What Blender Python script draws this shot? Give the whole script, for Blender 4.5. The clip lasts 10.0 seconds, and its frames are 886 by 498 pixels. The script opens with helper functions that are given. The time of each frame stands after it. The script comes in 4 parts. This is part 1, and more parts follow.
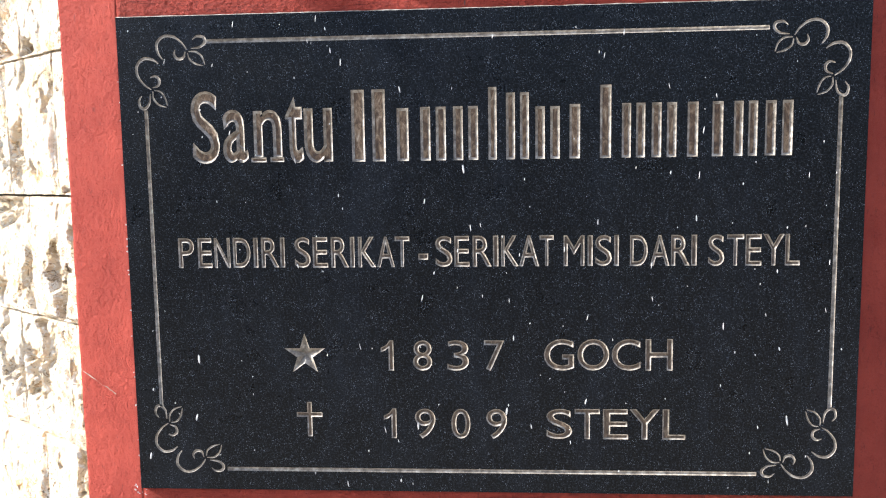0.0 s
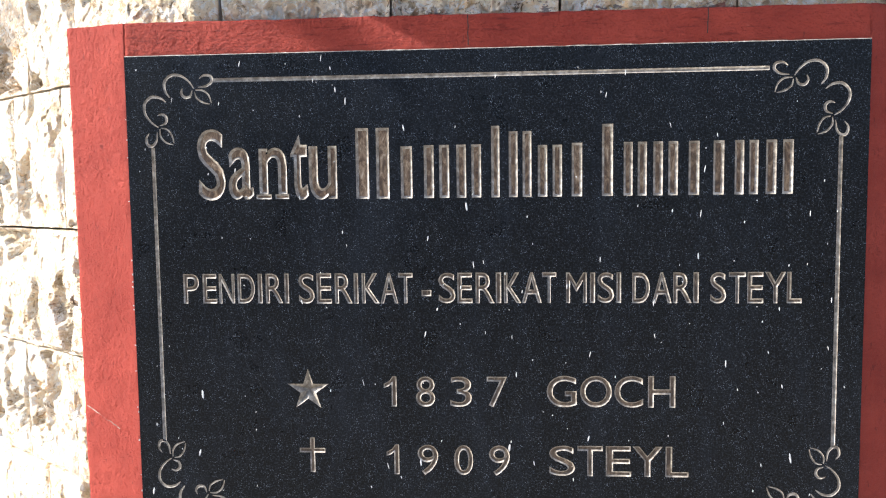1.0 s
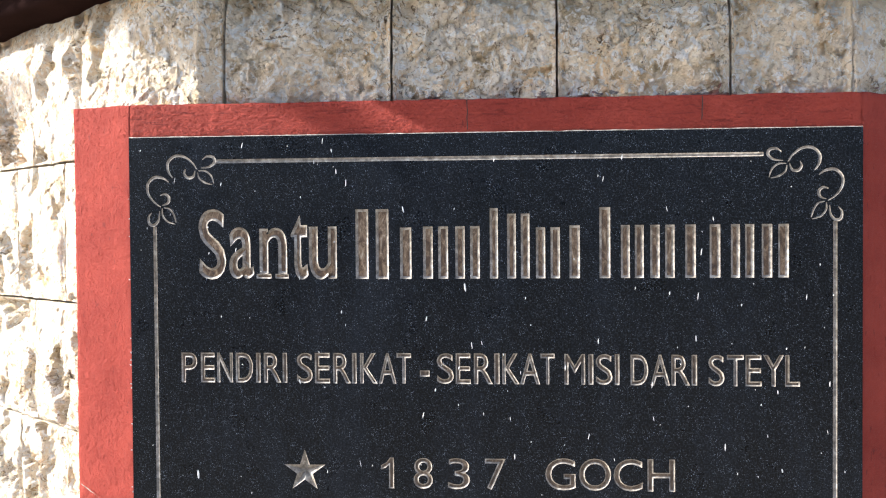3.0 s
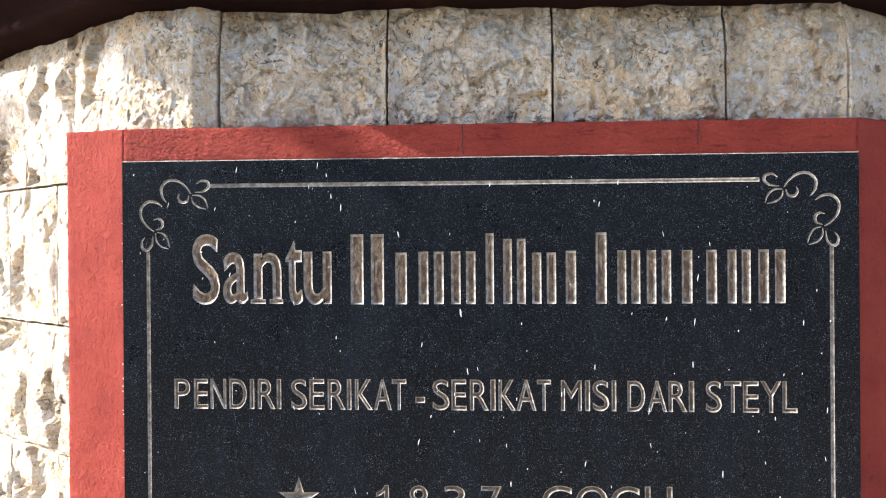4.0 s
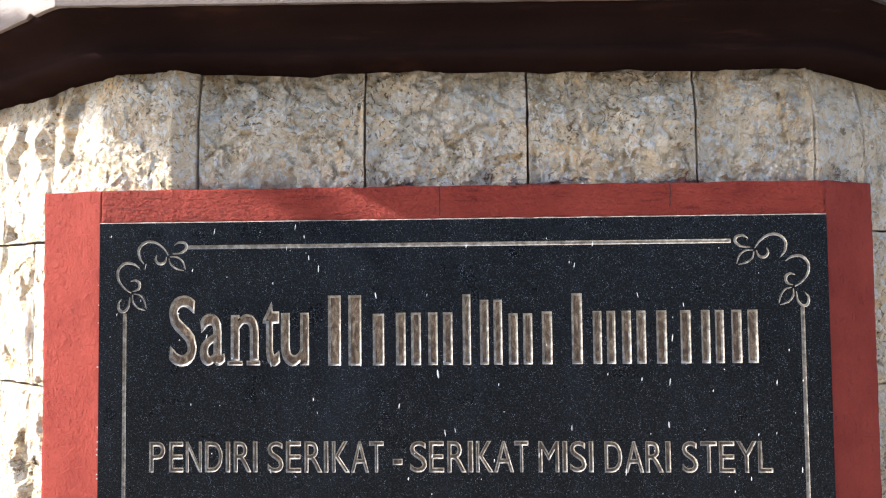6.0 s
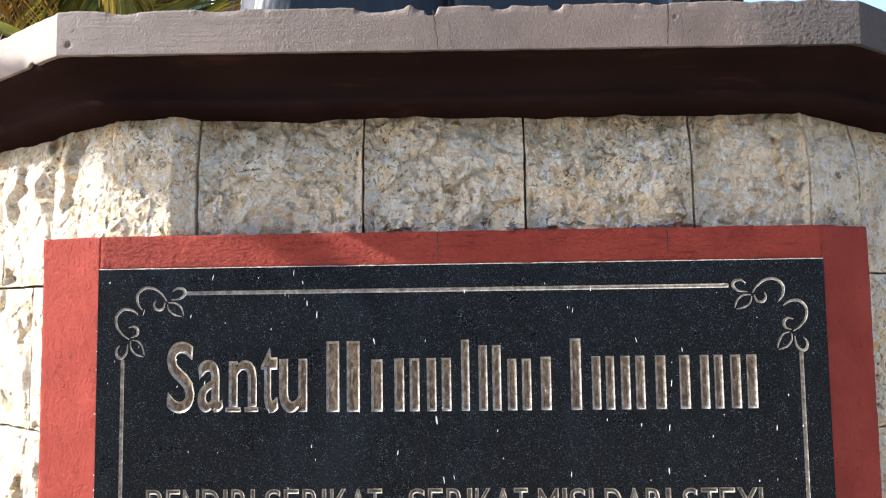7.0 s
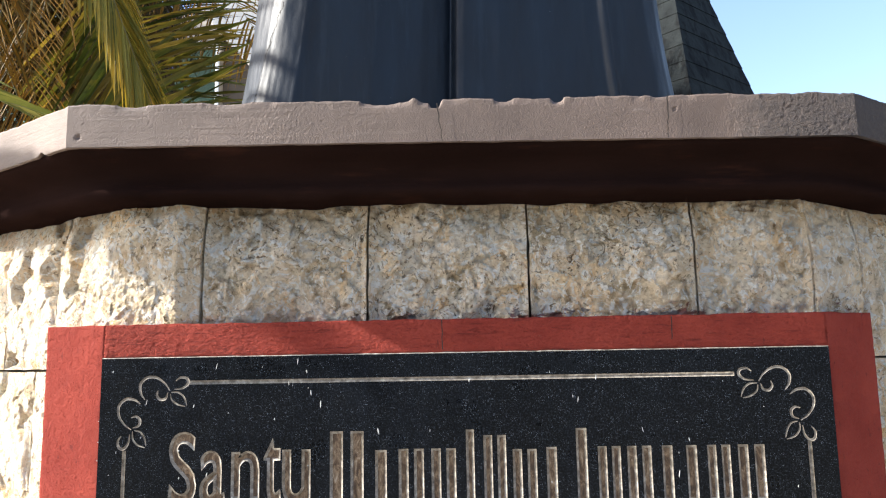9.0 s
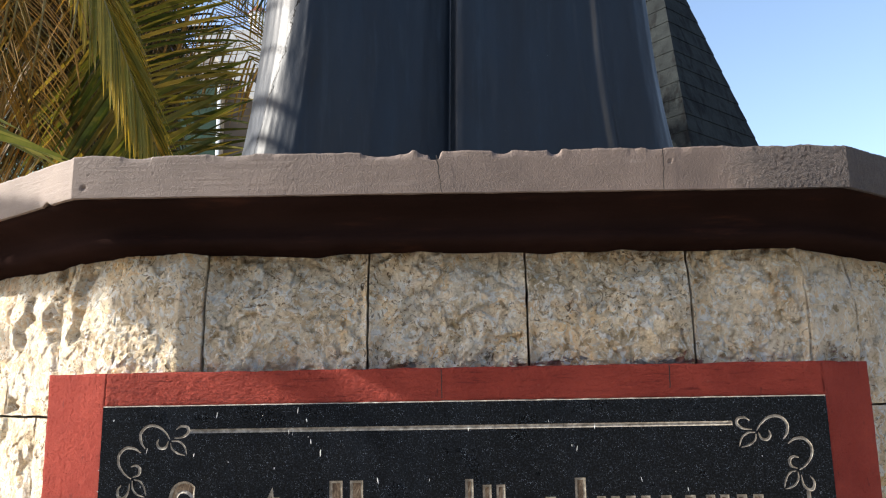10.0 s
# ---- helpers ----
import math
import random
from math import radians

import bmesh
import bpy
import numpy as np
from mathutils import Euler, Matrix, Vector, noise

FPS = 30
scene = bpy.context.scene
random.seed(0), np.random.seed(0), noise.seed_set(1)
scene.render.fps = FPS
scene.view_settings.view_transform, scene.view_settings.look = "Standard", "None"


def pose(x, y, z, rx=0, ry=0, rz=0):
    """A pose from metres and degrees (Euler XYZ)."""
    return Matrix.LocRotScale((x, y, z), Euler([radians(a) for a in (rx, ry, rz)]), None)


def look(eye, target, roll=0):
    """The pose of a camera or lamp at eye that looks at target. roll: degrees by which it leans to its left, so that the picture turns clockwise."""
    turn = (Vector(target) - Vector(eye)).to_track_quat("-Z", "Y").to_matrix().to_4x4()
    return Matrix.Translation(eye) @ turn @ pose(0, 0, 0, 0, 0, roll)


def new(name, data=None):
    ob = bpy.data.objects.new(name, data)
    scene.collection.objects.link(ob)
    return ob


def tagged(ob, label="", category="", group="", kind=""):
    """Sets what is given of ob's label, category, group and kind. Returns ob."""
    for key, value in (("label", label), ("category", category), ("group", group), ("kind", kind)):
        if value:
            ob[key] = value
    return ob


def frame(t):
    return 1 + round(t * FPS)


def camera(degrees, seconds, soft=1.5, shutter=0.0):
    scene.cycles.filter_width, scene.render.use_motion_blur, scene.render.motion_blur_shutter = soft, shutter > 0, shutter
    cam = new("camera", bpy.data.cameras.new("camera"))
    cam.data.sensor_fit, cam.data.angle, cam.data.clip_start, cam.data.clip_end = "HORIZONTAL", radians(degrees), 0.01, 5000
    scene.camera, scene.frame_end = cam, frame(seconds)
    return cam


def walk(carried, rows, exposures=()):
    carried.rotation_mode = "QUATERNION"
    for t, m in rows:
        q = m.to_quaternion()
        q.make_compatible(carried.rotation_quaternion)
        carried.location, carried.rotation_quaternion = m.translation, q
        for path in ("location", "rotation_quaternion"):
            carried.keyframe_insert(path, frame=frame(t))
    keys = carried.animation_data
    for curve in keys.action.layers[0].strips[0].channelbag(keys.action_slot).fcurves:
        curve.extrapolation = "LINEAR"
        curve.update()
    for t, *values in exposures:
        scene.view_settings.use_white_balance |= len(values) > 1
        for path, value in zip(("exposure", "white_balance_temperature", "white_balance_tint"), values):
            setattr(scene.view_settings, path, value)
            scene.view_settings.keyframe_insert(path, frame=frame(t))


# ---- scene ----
from mathutils import kdtree

cam = camera(61.1, 10.0, soft=1.15)
PATH = [
    (0, (0.005, -0.918, 1.454), (-0.117, 1.068, 1.255), -0.8),
    (0.5, (0.006, -0.922, 1.467), (-0.123, 1.066, 1.291), -0.8),
    (1, (0.006, -0.922, 1.477), (-0.125, 1.068, 1.327), -0.7),
    (1.5, (0.0, -0.922, 1.486), (-0.128, 1.07, 1.359), -0.8),
    (2, (0.004, -0.925, 1.503), (-0.124, 1.069, 1.405), -0.6),
    (2.5, (0.007, -0.926, 1.513), (-0.124, 1.069, 1.454), -0.4),
    (4, (0.005, -0.92, 1.54), (-0.107, 1.077, 1.536), -0.4),
    (4.5, (0.012, -0.917, 1.545), (-0.094, 1.081, 1.561), -0.2),
    (5, (0.013, -0.918, 1.552), (-0.071, 1.079, 1.59), -0.3),
    (5.5, (0.015, -0.923, 1.561), (-0.061, 1.074, 1.622), -0.5),
    (7, (0.017, -0.931, 1.598), (-0.051, 1.062, 1.751), -0.8),
    (7.5, (0.022, -0.931, 1.611), (-0.049, 1.059, 1.797), -1.0),
    (8, (0.018, -0.933, 1.62), (-0.054, 1.053, 1.842), -1.1),
    (8.5, (0.015, -0.936, 1.633), (-0.056, 1.048, 1.881), -1.0),
    (9, (0.013, -0.939, 1.648), (-0.053, 1.041, 1.927), -1.0),
    (9.5, (0.014, -0.945, 1.661), (-0.053, 1.03, 1.97), -1.1),
    (10, (0.014, -0.954, 1.671), (-0.049, 1.013, 2.027), -1.0),
]
walk(cam, [(t, look(eye, target, roll)) for t, eye, target, roll in PATH],
     [(0.0, 1.25, 5950, 13), (2.5, 1.32, 5950, 13), (5.5, 1.27, 5950, 13), (7.5, 1.28, 6000, 11), (9.0, 1.08, 6200, 11), (10.0, 0.79, 6350, 11)])

# ---- daylight: low sun raking along the front from the left, clear sky ----
SUN = Vector((-7.0, -1.0, 4.3)).normalized()          # towards the sun
world = bpy.data.worlds.new("sky")
scene.world = world
world.use_nodes = True
wn = world.node_tree.nodes
wn.clear()
w_out, w_bg, w_sky = wn.new("ShaderNodeOutputWorld"), wn.new("ShaderNodeBackground"), wn.new("ShaderNodeTexSky")
w_sky.sky_type, w_sky.sun_disc = "NISHITA", False
w_sky.sun_elevation, w_sky.sun_rotation = math.asin(SUN.z), math.atan2(SUN.x, SUN.y)
w_sky.dust_density, w_sky.ozone_density = 1.5, 0.4
w_bg.inputs["Strength"].default_value = 0.18
world.node_tree.links.new(w_sky.outputs[0], w_bg.inputs[0])
world.node_tree.links.new(w_bg.outputs[0], w_out.inputs[0])
sun = new("sun", bpy.data.lights.new("sun", "SUN"))
sun.data.energy, sun.data.angle, sun.data.color = 7.0, radians(0.6), (1.0, 0.935, 0.82)
sun.matrix_world = look(SUN * 30, (0, 0, 0))


# ---- materials ----
class Shader:
    """A short way to write node materials; places are in metres."""

    def __init__(self, name, rough=0.8, metal=0.0):
        self.m = bpy.data.materials.new(name)
        self.m.use_nodes = True
        self.t = self.m.node_tree
        self.b = self.t.nodes["Principled BSDF"]
        self.b.inputs["Roughness"].default_value = rough
        self.b.inputs["Metallic"].default_value = metal
        self.co = self.t.nodes.new("ShaderNodeTexCoord").outputs["Object"]

    def put(self, a, b):
        self.t.links.new(a, b)

    def stretch(self, sx, sy, sz):
        n = self.t.nodes.new("ShaderNodeMapping")
        n.inputs["Scale"].default_value = (sx, sy, sz)
        self.put(self.co, n.inputs["Vector"])
        return n.outputs[0]

    def noise(self, scale, detail=4.0, rough=0.55, co=None, warp=0.0):
        n = self.t.nodes.new("ShaderNodeTexNoise")
        n.inputs["Scale"].default_value, n.inputs["Detail"].default_value = scale, detail
        n.inputs["Roughness"].default_value, n.inputs["Distortion"].default_value = rough, warp
        self.put(co or self.co, n.inputs["Vector"])
        return n.outputs["Fac"]

    def cells(self, scale, co=None, out="Distance", feature="F1"):
        n = self.t.nodes.new("ShaderNodeTexVoronoi")
        n.feature = feature
        n.inputs["Scale"].default_value = scale
        self.put(co or self.co, n.inputs["Vector"])
        return n.outputs[out]

    def warped(self, scale, amount):
        """Coordinates shaken by noise, to fray the edges of cells."""
        n, m = self.t.nodes.new("ShaderNodeTexNoise"), self.t.nodes.new("ShaderNodeVectorMath")
        n.inputs["Scale"].default_value, n.inputs["Detail"].default_value, n.inputs["Roughness"].default_value = scale, 5.0, 0.65
        self.put(self.co, n.inputs["Vector"])
        m.operation = "MULTIPLY_ADD"
        self.put(n.outputs["Color"], m.inputs[0])
        m.inputs[1].default_value = (amount, amount, amount)
        self.put(self.co, m.inputs[2])
        return m.outputs[0]

    def ramp(self, fac, *stops):
        n = self.t.nodes.new("ShaderNodeValToRGB")
        e = n.color_ramp.elements
        while len(e) < len(stops):
            e.new(0.5)
        for k, (p, c) in zip(e, stops):
            k.position = p
            k.color = (*c, 1) if isinstance(c, tuple) else (c, c, c, 1)
        self.put(fac, n.inputs[0])
        return n.outputs[0]

    def mix(self, fac, a, b, blend="MIX"):
        n = self.t.nodes.new("ShaderNodeMix")
        n.data_type, n.blend_type = "RGBA", blend
        for v, i in ((fac, 0), (a, 6), (b, 7)):
            if isinstance(v, (int, float)):
                n.inputs[i].default_value = v
            elif isinstance(v, tuple):
                n.inputs[i].default_value = (*v, 1)
            else:
                self.put(v, n.inputs[i])
        return n.outputs[2]

    def math(self, op, a, b=0.0):
        n = self.t.nodes.new("ShaderNodeMath")
        n.operation = op
        for v, i in ((a, 0), (b, 1)):
            if isinstance(v, (int, float)):
                n.inputs[i].default_value = v
            else:
                self.put(v, n.inputs[i])
        return n.outputs[0]

    def random(self):
        return self.t.nodes.new("ShaderNodeObjectInfo").outputs["Random"]

    def island(self):
        return self.t.nodes.new("ShaderNodeNewGeometry").outputs["Random Per Island"]

    def color(self, c):
        if isinstance(c, tuple):
            self.b.inputs["Base Color"].default_value = (*c, 1)
        else:
            self.put(c, self.b.inputs["Base Color"])
        return self

    def rough(self, fac):
        self.put(fac, self.b.inputs["Roughness"])
        return self

    def bump(self, *layers):
        last = None
        for height, depth in layers:
            n = self.t.nodes.new("ShaderNodeBump")
            n.inputs["Strength"].default_value, n.inputs["Distance"].default_value = 1.0, depth
            self.put(height, n.inputs["Height"])
            if last:
                self.put(last, n.inputs["Normal"])
            last = n.outputs[0]
        self.put(last, self.b.inputs["Normal"])
        return self


def make_stone():
    s = Shader("limestone", 0.88)
    s.b.inputs["Specular IOR Level"].default_value = 0.25
    # each block has its own cast: cream, buff, pinkish, grey-white
    tint = s.ramp(s.random(), (0.0, (1.0, 0.91, 0.76)), (0.25, (0.96, 0.94, 0.89)), (0.5, (1.0, 0.95, 0.86)), (0.75, (0.99, 0.97, 0.93)), (1.0, (1.0, 0.90, 0.81)))
    # flakes: a tone per cell paints the shading of tilted facets, at two sizes
    big = s.ramp(s.cells(34, s.warped(60, 0.035), "Color"), (0.0, (0.76, 0.65, 0.51)), (0.2, (0.95, 0.87, 0.74)), (0.5, (0.98, 0.94, 0.86)), (0.75, (0.92, 0.86, 0.77)), (1.0, (0.98, 0.97, 0.93)))
    small = s.ramp(s.cells(95, s.warped(120, 0.018), "Color"), (0.0, (0.40, 0.33, 0.24)), (0.16, (0.84, 0.79, 0.71)), (0.32, (1.0, 0.98, 0.95)), (0.85, (1.0, 1.0, 1.0)), (1.0, (0.92, 0.85, 0.73)))
    c = s.mix(1.0, s.mix(1.0, big, tint, "MULTIPLY"), small, "MULTIPLY")
    c = s.mix(1.0, c, (1.0, 0.962, 0.90), "MULTIPLY")
    # broad weathered patches, olive grey and buff
    patch = s.ramp(s.noise(9, 8, 0.72, warp=1.2), (0.36, (0.62, 0.57, 0.47)), (0.44, (0.95, 0.93, 0.89)), (0.53, (1.0, 1.0, 1.0)), (0.62, (1.0, 0.86, 0.65)))
    c = s.mix(1.0, c, patch, "MULTIPLY")
    # fresh crumbled crystals
    white = s.ramp(s.noise(48, 6, 0.66, warp=2.4), (0.518, 0.0), (0.56, 0.9))
    c = s.mix(white, c, (0.98, 0.95, 0.88))
    # rust veins and dark hollows
    rust = s.ramp(s.noise(14, 10, 0.82, warp=2.2), (0.60, 0.0), (0.64, 0.85))
    c = s.mix(rust, c, (0.46, 0.27, 0.12))
    crumb = s.ramp(s.noise(60, 6, 0.66, warp=2.8), (0.37, (0.13, 0.095, 0.055)), (0.42, (0.66, 0.56, 0.43)), (0.455, (1.0, 1.0, 1.0)))
    c = s.mix(s.ramp(s.noise(8, 4, 0.6), (0.42, 0.35), (0.60, 0.95)), c, crumb, "MULTIPLY")
    grain = s.ramp(s.noise(230, 7, 0.82, warp=1.2), (0.34, (0.36, 0.30, 0.23)), (0.41, (0.92, 0.90, 0.87)), (0.49, (1.0, 1.0, 1.0)))
    c = s.mix(0.5, c, grain, "MULTIPLY")
    pits = s.ramp(s.noise(120, 5, 0.7, warp=1.2), (0.345, 0.9), (0.39, 0.0))
    pits = s.math("MULTIPLY", pits, s.ramp(s.noise(12, 4), (0.42, 0.1), (0.56, 1.0)))
    c = s.mix(pits, c, (0.13, 0.095, 0.06))
    # smears of cement and red paint where the plaster band meets the blocks
    xyz = s.t.nodes.new("ShaderNodeSeparateXYZ")
    s.put(s.co, xyz.inputs[0])
    low = s.math("SUBTRACT", 1.712, xyz.outputs[2])
    smear = s.ramp(s.math("ADD", s.math("MULTIPLY", low, 9.0), s.noise(36, 6, 0.7, s.stretch(0.6, 1, 1.4), warp=0.6)), (0.665, 0.0), (0.70, 0.85))
    near = s.math("MULTIPLY", s.math("GREATER_THAN", xyz.outputs[2], 1.64), s.math("GREATER_THAN", s.math("ADD", xyz.outputs[0], 0.08), 0.0))
    near = s.math("MULTIPLY", near, s.math("LESS_THAN", xyz.outputs[0], 0.54))
    hue = s.ramp(s.noise(24, 2), (0.52, (0.15, 0.15, 0.16)), (0.56, (0.20, 0.040, 0.032)))
    c = s.mix(s.math("MULTIPLY", smear, near), c, hue)
    s.color(c)
    return s.bump((s.noise(42, 9, 0.75, warp=1.6), 0.006), (s.noise(110, 8, 0.82, warp=1.6), 0.006), (s.noise(260, 6, 0.8), 0.003)).m


def make_red():
    s = Shader("red_paint", 0.9)
    s.b.inputs["Specular IOR Level"].default_value = 0.2
    c = s.ramp(s.noise(13, 5, 0.6), (0.3, (0.315, 0.047, 0.032)), (0.7, (0.450, 0.076, 0.050)))
    c = s.mix(s.ramp(s.noise(70, 5, 0.7), (0.66, 0.0), (0.78, 0.5)), c, (0.48, 0.16, 0.12))
    c = s.mix(s.ramp(s.noise(110, 3, 0.6, s.stretch(1, 1, 0.25)), (0.70, 0.0), (0.76, 0.55)), c, (0.10, 0.03, 0.025))
    groove = s.ramp(s.noise(120, 6, 0.7, s.stretch(0.14, 1, 1.5)), (0.57, 0.0), (0.66, 0.55))
    c = s.mix(groove, c, (0.10, 0.016, 0.014))
    s.color(c)
    brush = s.noise(130, 4, 0.6, s.stretch(0.22, 1, 1.3))
    return s.bump((brush, 0.0022), (s.noise(165, 3, 0.55, s.stretch(0.8, 1, 1.2)), 0.0110), (s.noise(420, 5, 0.8), 0.0040), (s.noise(26, 3), 0.002)).m


def make_red_side():
    s = Shader("red_paint_side", 0.9)
    s.b.inputs["Specular IOR Level"].default_value = 0.2
    c = s.ramp(s.noise(13, 5, 0.6), (0.3, (0.315, 0.047, 0.033)), (0.7, (0.445, 0.077, 0.052)))
    c = s.mix(s.ramp(s.noise(190, 4, 0.65, s.stretch(1, 1, 0.35)), (0.63, 0.0), (0.69, 0.5)), c, (0.13, 0.03, 0.025))
    s.color(c)
    return s.bump((s.noise(150, 4, 0.6, s.stretch(1.2, 1, 0.35)), 0.0060), (s.noise(300, 5, 0.75), 0.0070), (s.noise(40, 4, 0.6), 0.006)).m


def make_taupe():
    s = Shader("taupe_paint", 0.70)
    c = s.ramp(s.noise(7, 5, 0.6), (0.3, (0.100, 0.072, 0.058)), (0.7, (0.172, 0.127, 0.103)))
    c = s.mix(s.ramp(s.noise(60, 5, 0.7, s.stretch(0.3, 1, 1.5)), (0.62, 0.0), (0.78, 0.22)), c, (0.36, 0.30, 0.27))
    c = s.mix(s.ramp(s.noise(95, 4, 0.7), (0.70, 0.0), (0.77, 0.6)), c, (0.13, 0.10, 0.09))
    s.color(c)
    xyz = s.t.nodes.new("ShaderNodeSeparateXYZ")
    s.put(s.co, xyz.inputs[0])
    bare = s.math("ADD", xyz.outputs[0], s.math("MULTIPLY", s.noise(9, 6, 0.7), 0.24))
    bare = s.ramp(bare, (0.44, 0.0), (0.56, 0.8))
    bare = s.math("MULTIPLY", bare, s.ramp(s.noise(70, 7, 0.75), (0.36, 0.55), (0.56, 1.0)))
    c = s.mix(bare, c, (0.052, 0.041, 0.043))
    s.color(c)
    brush = s.noise(120, 4, 0.6, s.stretch(0.10, 1, 1.4))
    brush = s.math("MULTIPLY", brush, s.ramp(s.noise(4, 3), (0.40, 0.15), (0.60, 1.0)))
    grit = s.math("MULTIPLY", s.noise(210, 6, 0.8), s.ramp(bare, (0.0, 0.1), (0.6, 1.0)))
    return s.bump((brush, 0.0006), (grit, 0.0075), (s.noise(70, 6, 0.65), 0.0005), (s.noise(420, 3, 0.6), 0.0003)).m


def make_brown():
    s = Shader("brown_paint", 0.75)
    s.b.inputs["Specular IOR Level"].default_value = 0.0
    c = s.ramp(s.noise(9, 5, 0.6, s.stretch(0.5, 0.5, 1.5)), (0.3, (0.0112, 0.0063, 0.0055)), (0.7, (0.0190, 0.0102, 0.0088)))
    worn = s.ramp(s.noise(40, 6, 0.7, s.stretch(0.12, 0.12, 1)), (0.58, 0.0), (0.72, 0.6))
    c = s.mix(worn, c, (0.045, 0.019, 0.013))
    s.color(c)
    return s.bump((s.noise(80, 5, 0.6, s.stretch(0.15, 1, 1)), 0.0015), (s.noise(200, 4, 0.6), 0.0006)).m


def make_granite():
    s = Shader("black_granite", 0.34)
    c = s.ramp(s.noise(420, 5, 0.75), (0.40, (0.0008, 0.0010, 0.0012)), (0.51, (0.0030, 0.0036, 0.0046)), (0.65, (0.021, 0.025, 0.032)))
    fleck = s.ramp(s.cells(560), (0.08, 1.0), (0.24, 0.0))
    some = s.ramp(s.noise(70, 5, 0.75), (0.43, 0.0), (0.62, 1.0))
    c = s.mix(s.math("MULTIPLY", fleck, some), c, (0.30, 0.345, 0.42))
    # bluish patches coloured in for reflections on the polished face
    sky_sheen = s.ramp(s.noise(5, 7, 0.72, s.stretch(1.8, 1, 0.6)), (0.48, 0.0), (0.74, 0.27))
    c = s.mix(sky_sheen, c, (0.022, 0.028, 0.040))
    s.color(c)
    s.b.inputs["Specular IOR Level"].default_value = 0.13
    s.rough(s.ramp(s.noise(18, 5, 0.6), (0.3, 0.24), (0.7, 0.40)))
    return s.bump((s.noise(500, 3, 0.6), 0.0002)).m


def make_cut():
    s = Shader("gilded_cut", 0.55, 0.15)
    c = s.ramp(s.noise(140, 7, 0.75, s.stretch(1, 1, 0.45), warp=0.6), (0.32, (0.032, 0.023, 0.017)), (0.48, (0.070, 0.047, 0.030)), (0.60, (0.155, 0.112, 0.075)), (0.72, (0.32, 0.265, 0.20)))
    c = s.mix(s.ramp(s.noise(260, 4, 0.7), (0.62, 0.0), (0.75, 0.5)), c, (0.10, 0.075, 0.06))
    s.color(c)
    return s.bump((s.noise(380, 4, 0.7), 0.0008)).m


def make_gilt():
    s = Shader("gilded_large_cut", 0.5, 0.2)
    c = s.ramp(s.noise(150, 7, 0.75, s.stretch(1, 1, 0.4), warp=0.8), (0.30, (0.030, 0.019, 0.013)), (0.46, (0.095, 0.056, 0.030)), (0.58, (0.25, 0.17, 0.10)), (0.70, (0.46, 0.38, 0.28)))
    s.color(c)
    return s.bump((s.noise(240, 5, 0.7, s.stretch(1, 1, 0.5)), 0.0020)).m


def make_pale_cut():
    s = Shader("pale_cut", 0.6)
    c = s.ramp(s.noise(120, 6, 0.7), (0.32, (0.08, 0.065, 0.048)), (0.5, (0.23, 0.20, 0.16)), (0.68, (0.48, 0.44, 0.37)))
    s.color(c)
    return s.bump((s.noise(420, 4, 0.7), 0.0008)).m


def make_plain(name, a, b, scale=6.0, rough=0.8, relief=0.002, fine=60.0):
    s = Shader(name, rough)
    s.color(s.ramp(s.noise(scale, 6, 0.6), (0.3, a), (0.7, b)))
    return s.bump((s.noise(fine, 5, 0.6), relief)).m


CRACK_SLOPE, CRACK_AT = -0.276, -0.995


def make_robe():
    s = Shader("navy_robe_paint", 0.40)
    c = s.ramp(s.noise(4, 5, 0.6, s.stretch(2.0, 2.0, 0.6)), (0.3, (0.0016, 0.0042, 0.0095)), (0.7, (0.0048, 0.0112, 0.022)))
    streak = s.ramp(s.noise(16, 6, 0.7, s.stretch(2.0, 2.0, 0.20)), (0.56, 0.0), (0.78, 0.40))
    c = s.mix(streak, c, (0.024, 0.041, 0.064))
    c = s.mix(s.ramp(s.noise(240, 3, 0.6), (0.76, 0.0), (0.79, 0.8)), c, (0.30, 0.31, 0.33))
    xyz = s.t.nodes.new("ShaderNodeSeparateXYZ")
    s.put(s.co, xyz.inputs[0])
    line = s.math("ADD", xyz.outputs[0], s.math("MULTIPLY", xyz.outputs[2], CRACK_SLOPE))
    line = s.math("ADD", line, s.math("MULTIPLY", s.noise(14, 6, 0.7), 0.05))
    crack = s.ramp(s.math("MULTIPLY", s.math("ABSOLUTE", s.math("SUBTRACT", line, CRACK_AT)), 100.0), (0.05, 1.0), (0.17, 0.0))
    c = s.mix(crack, c, (0.002, 0.002, 0.002))
    s.put(s.math("SUBTRACT", 0.38, s.math("MULTIPLY", crack, 0.33)), s.b.inputs["Specular IOR Level"])
    s.color(c)
    s.rough(s.ramp(s.noise(9, 5, 0.6, s.stretch(2, 2, 0.4)), (0.3, 0.44), (0.7, 0.62)))
    return s.bump((s.noise(6, 3, 0.5, s.stretch(1.6, 1.6, 0.6)), 0.010), (s.noise(150, 4, 0.6), 0.0005)).m


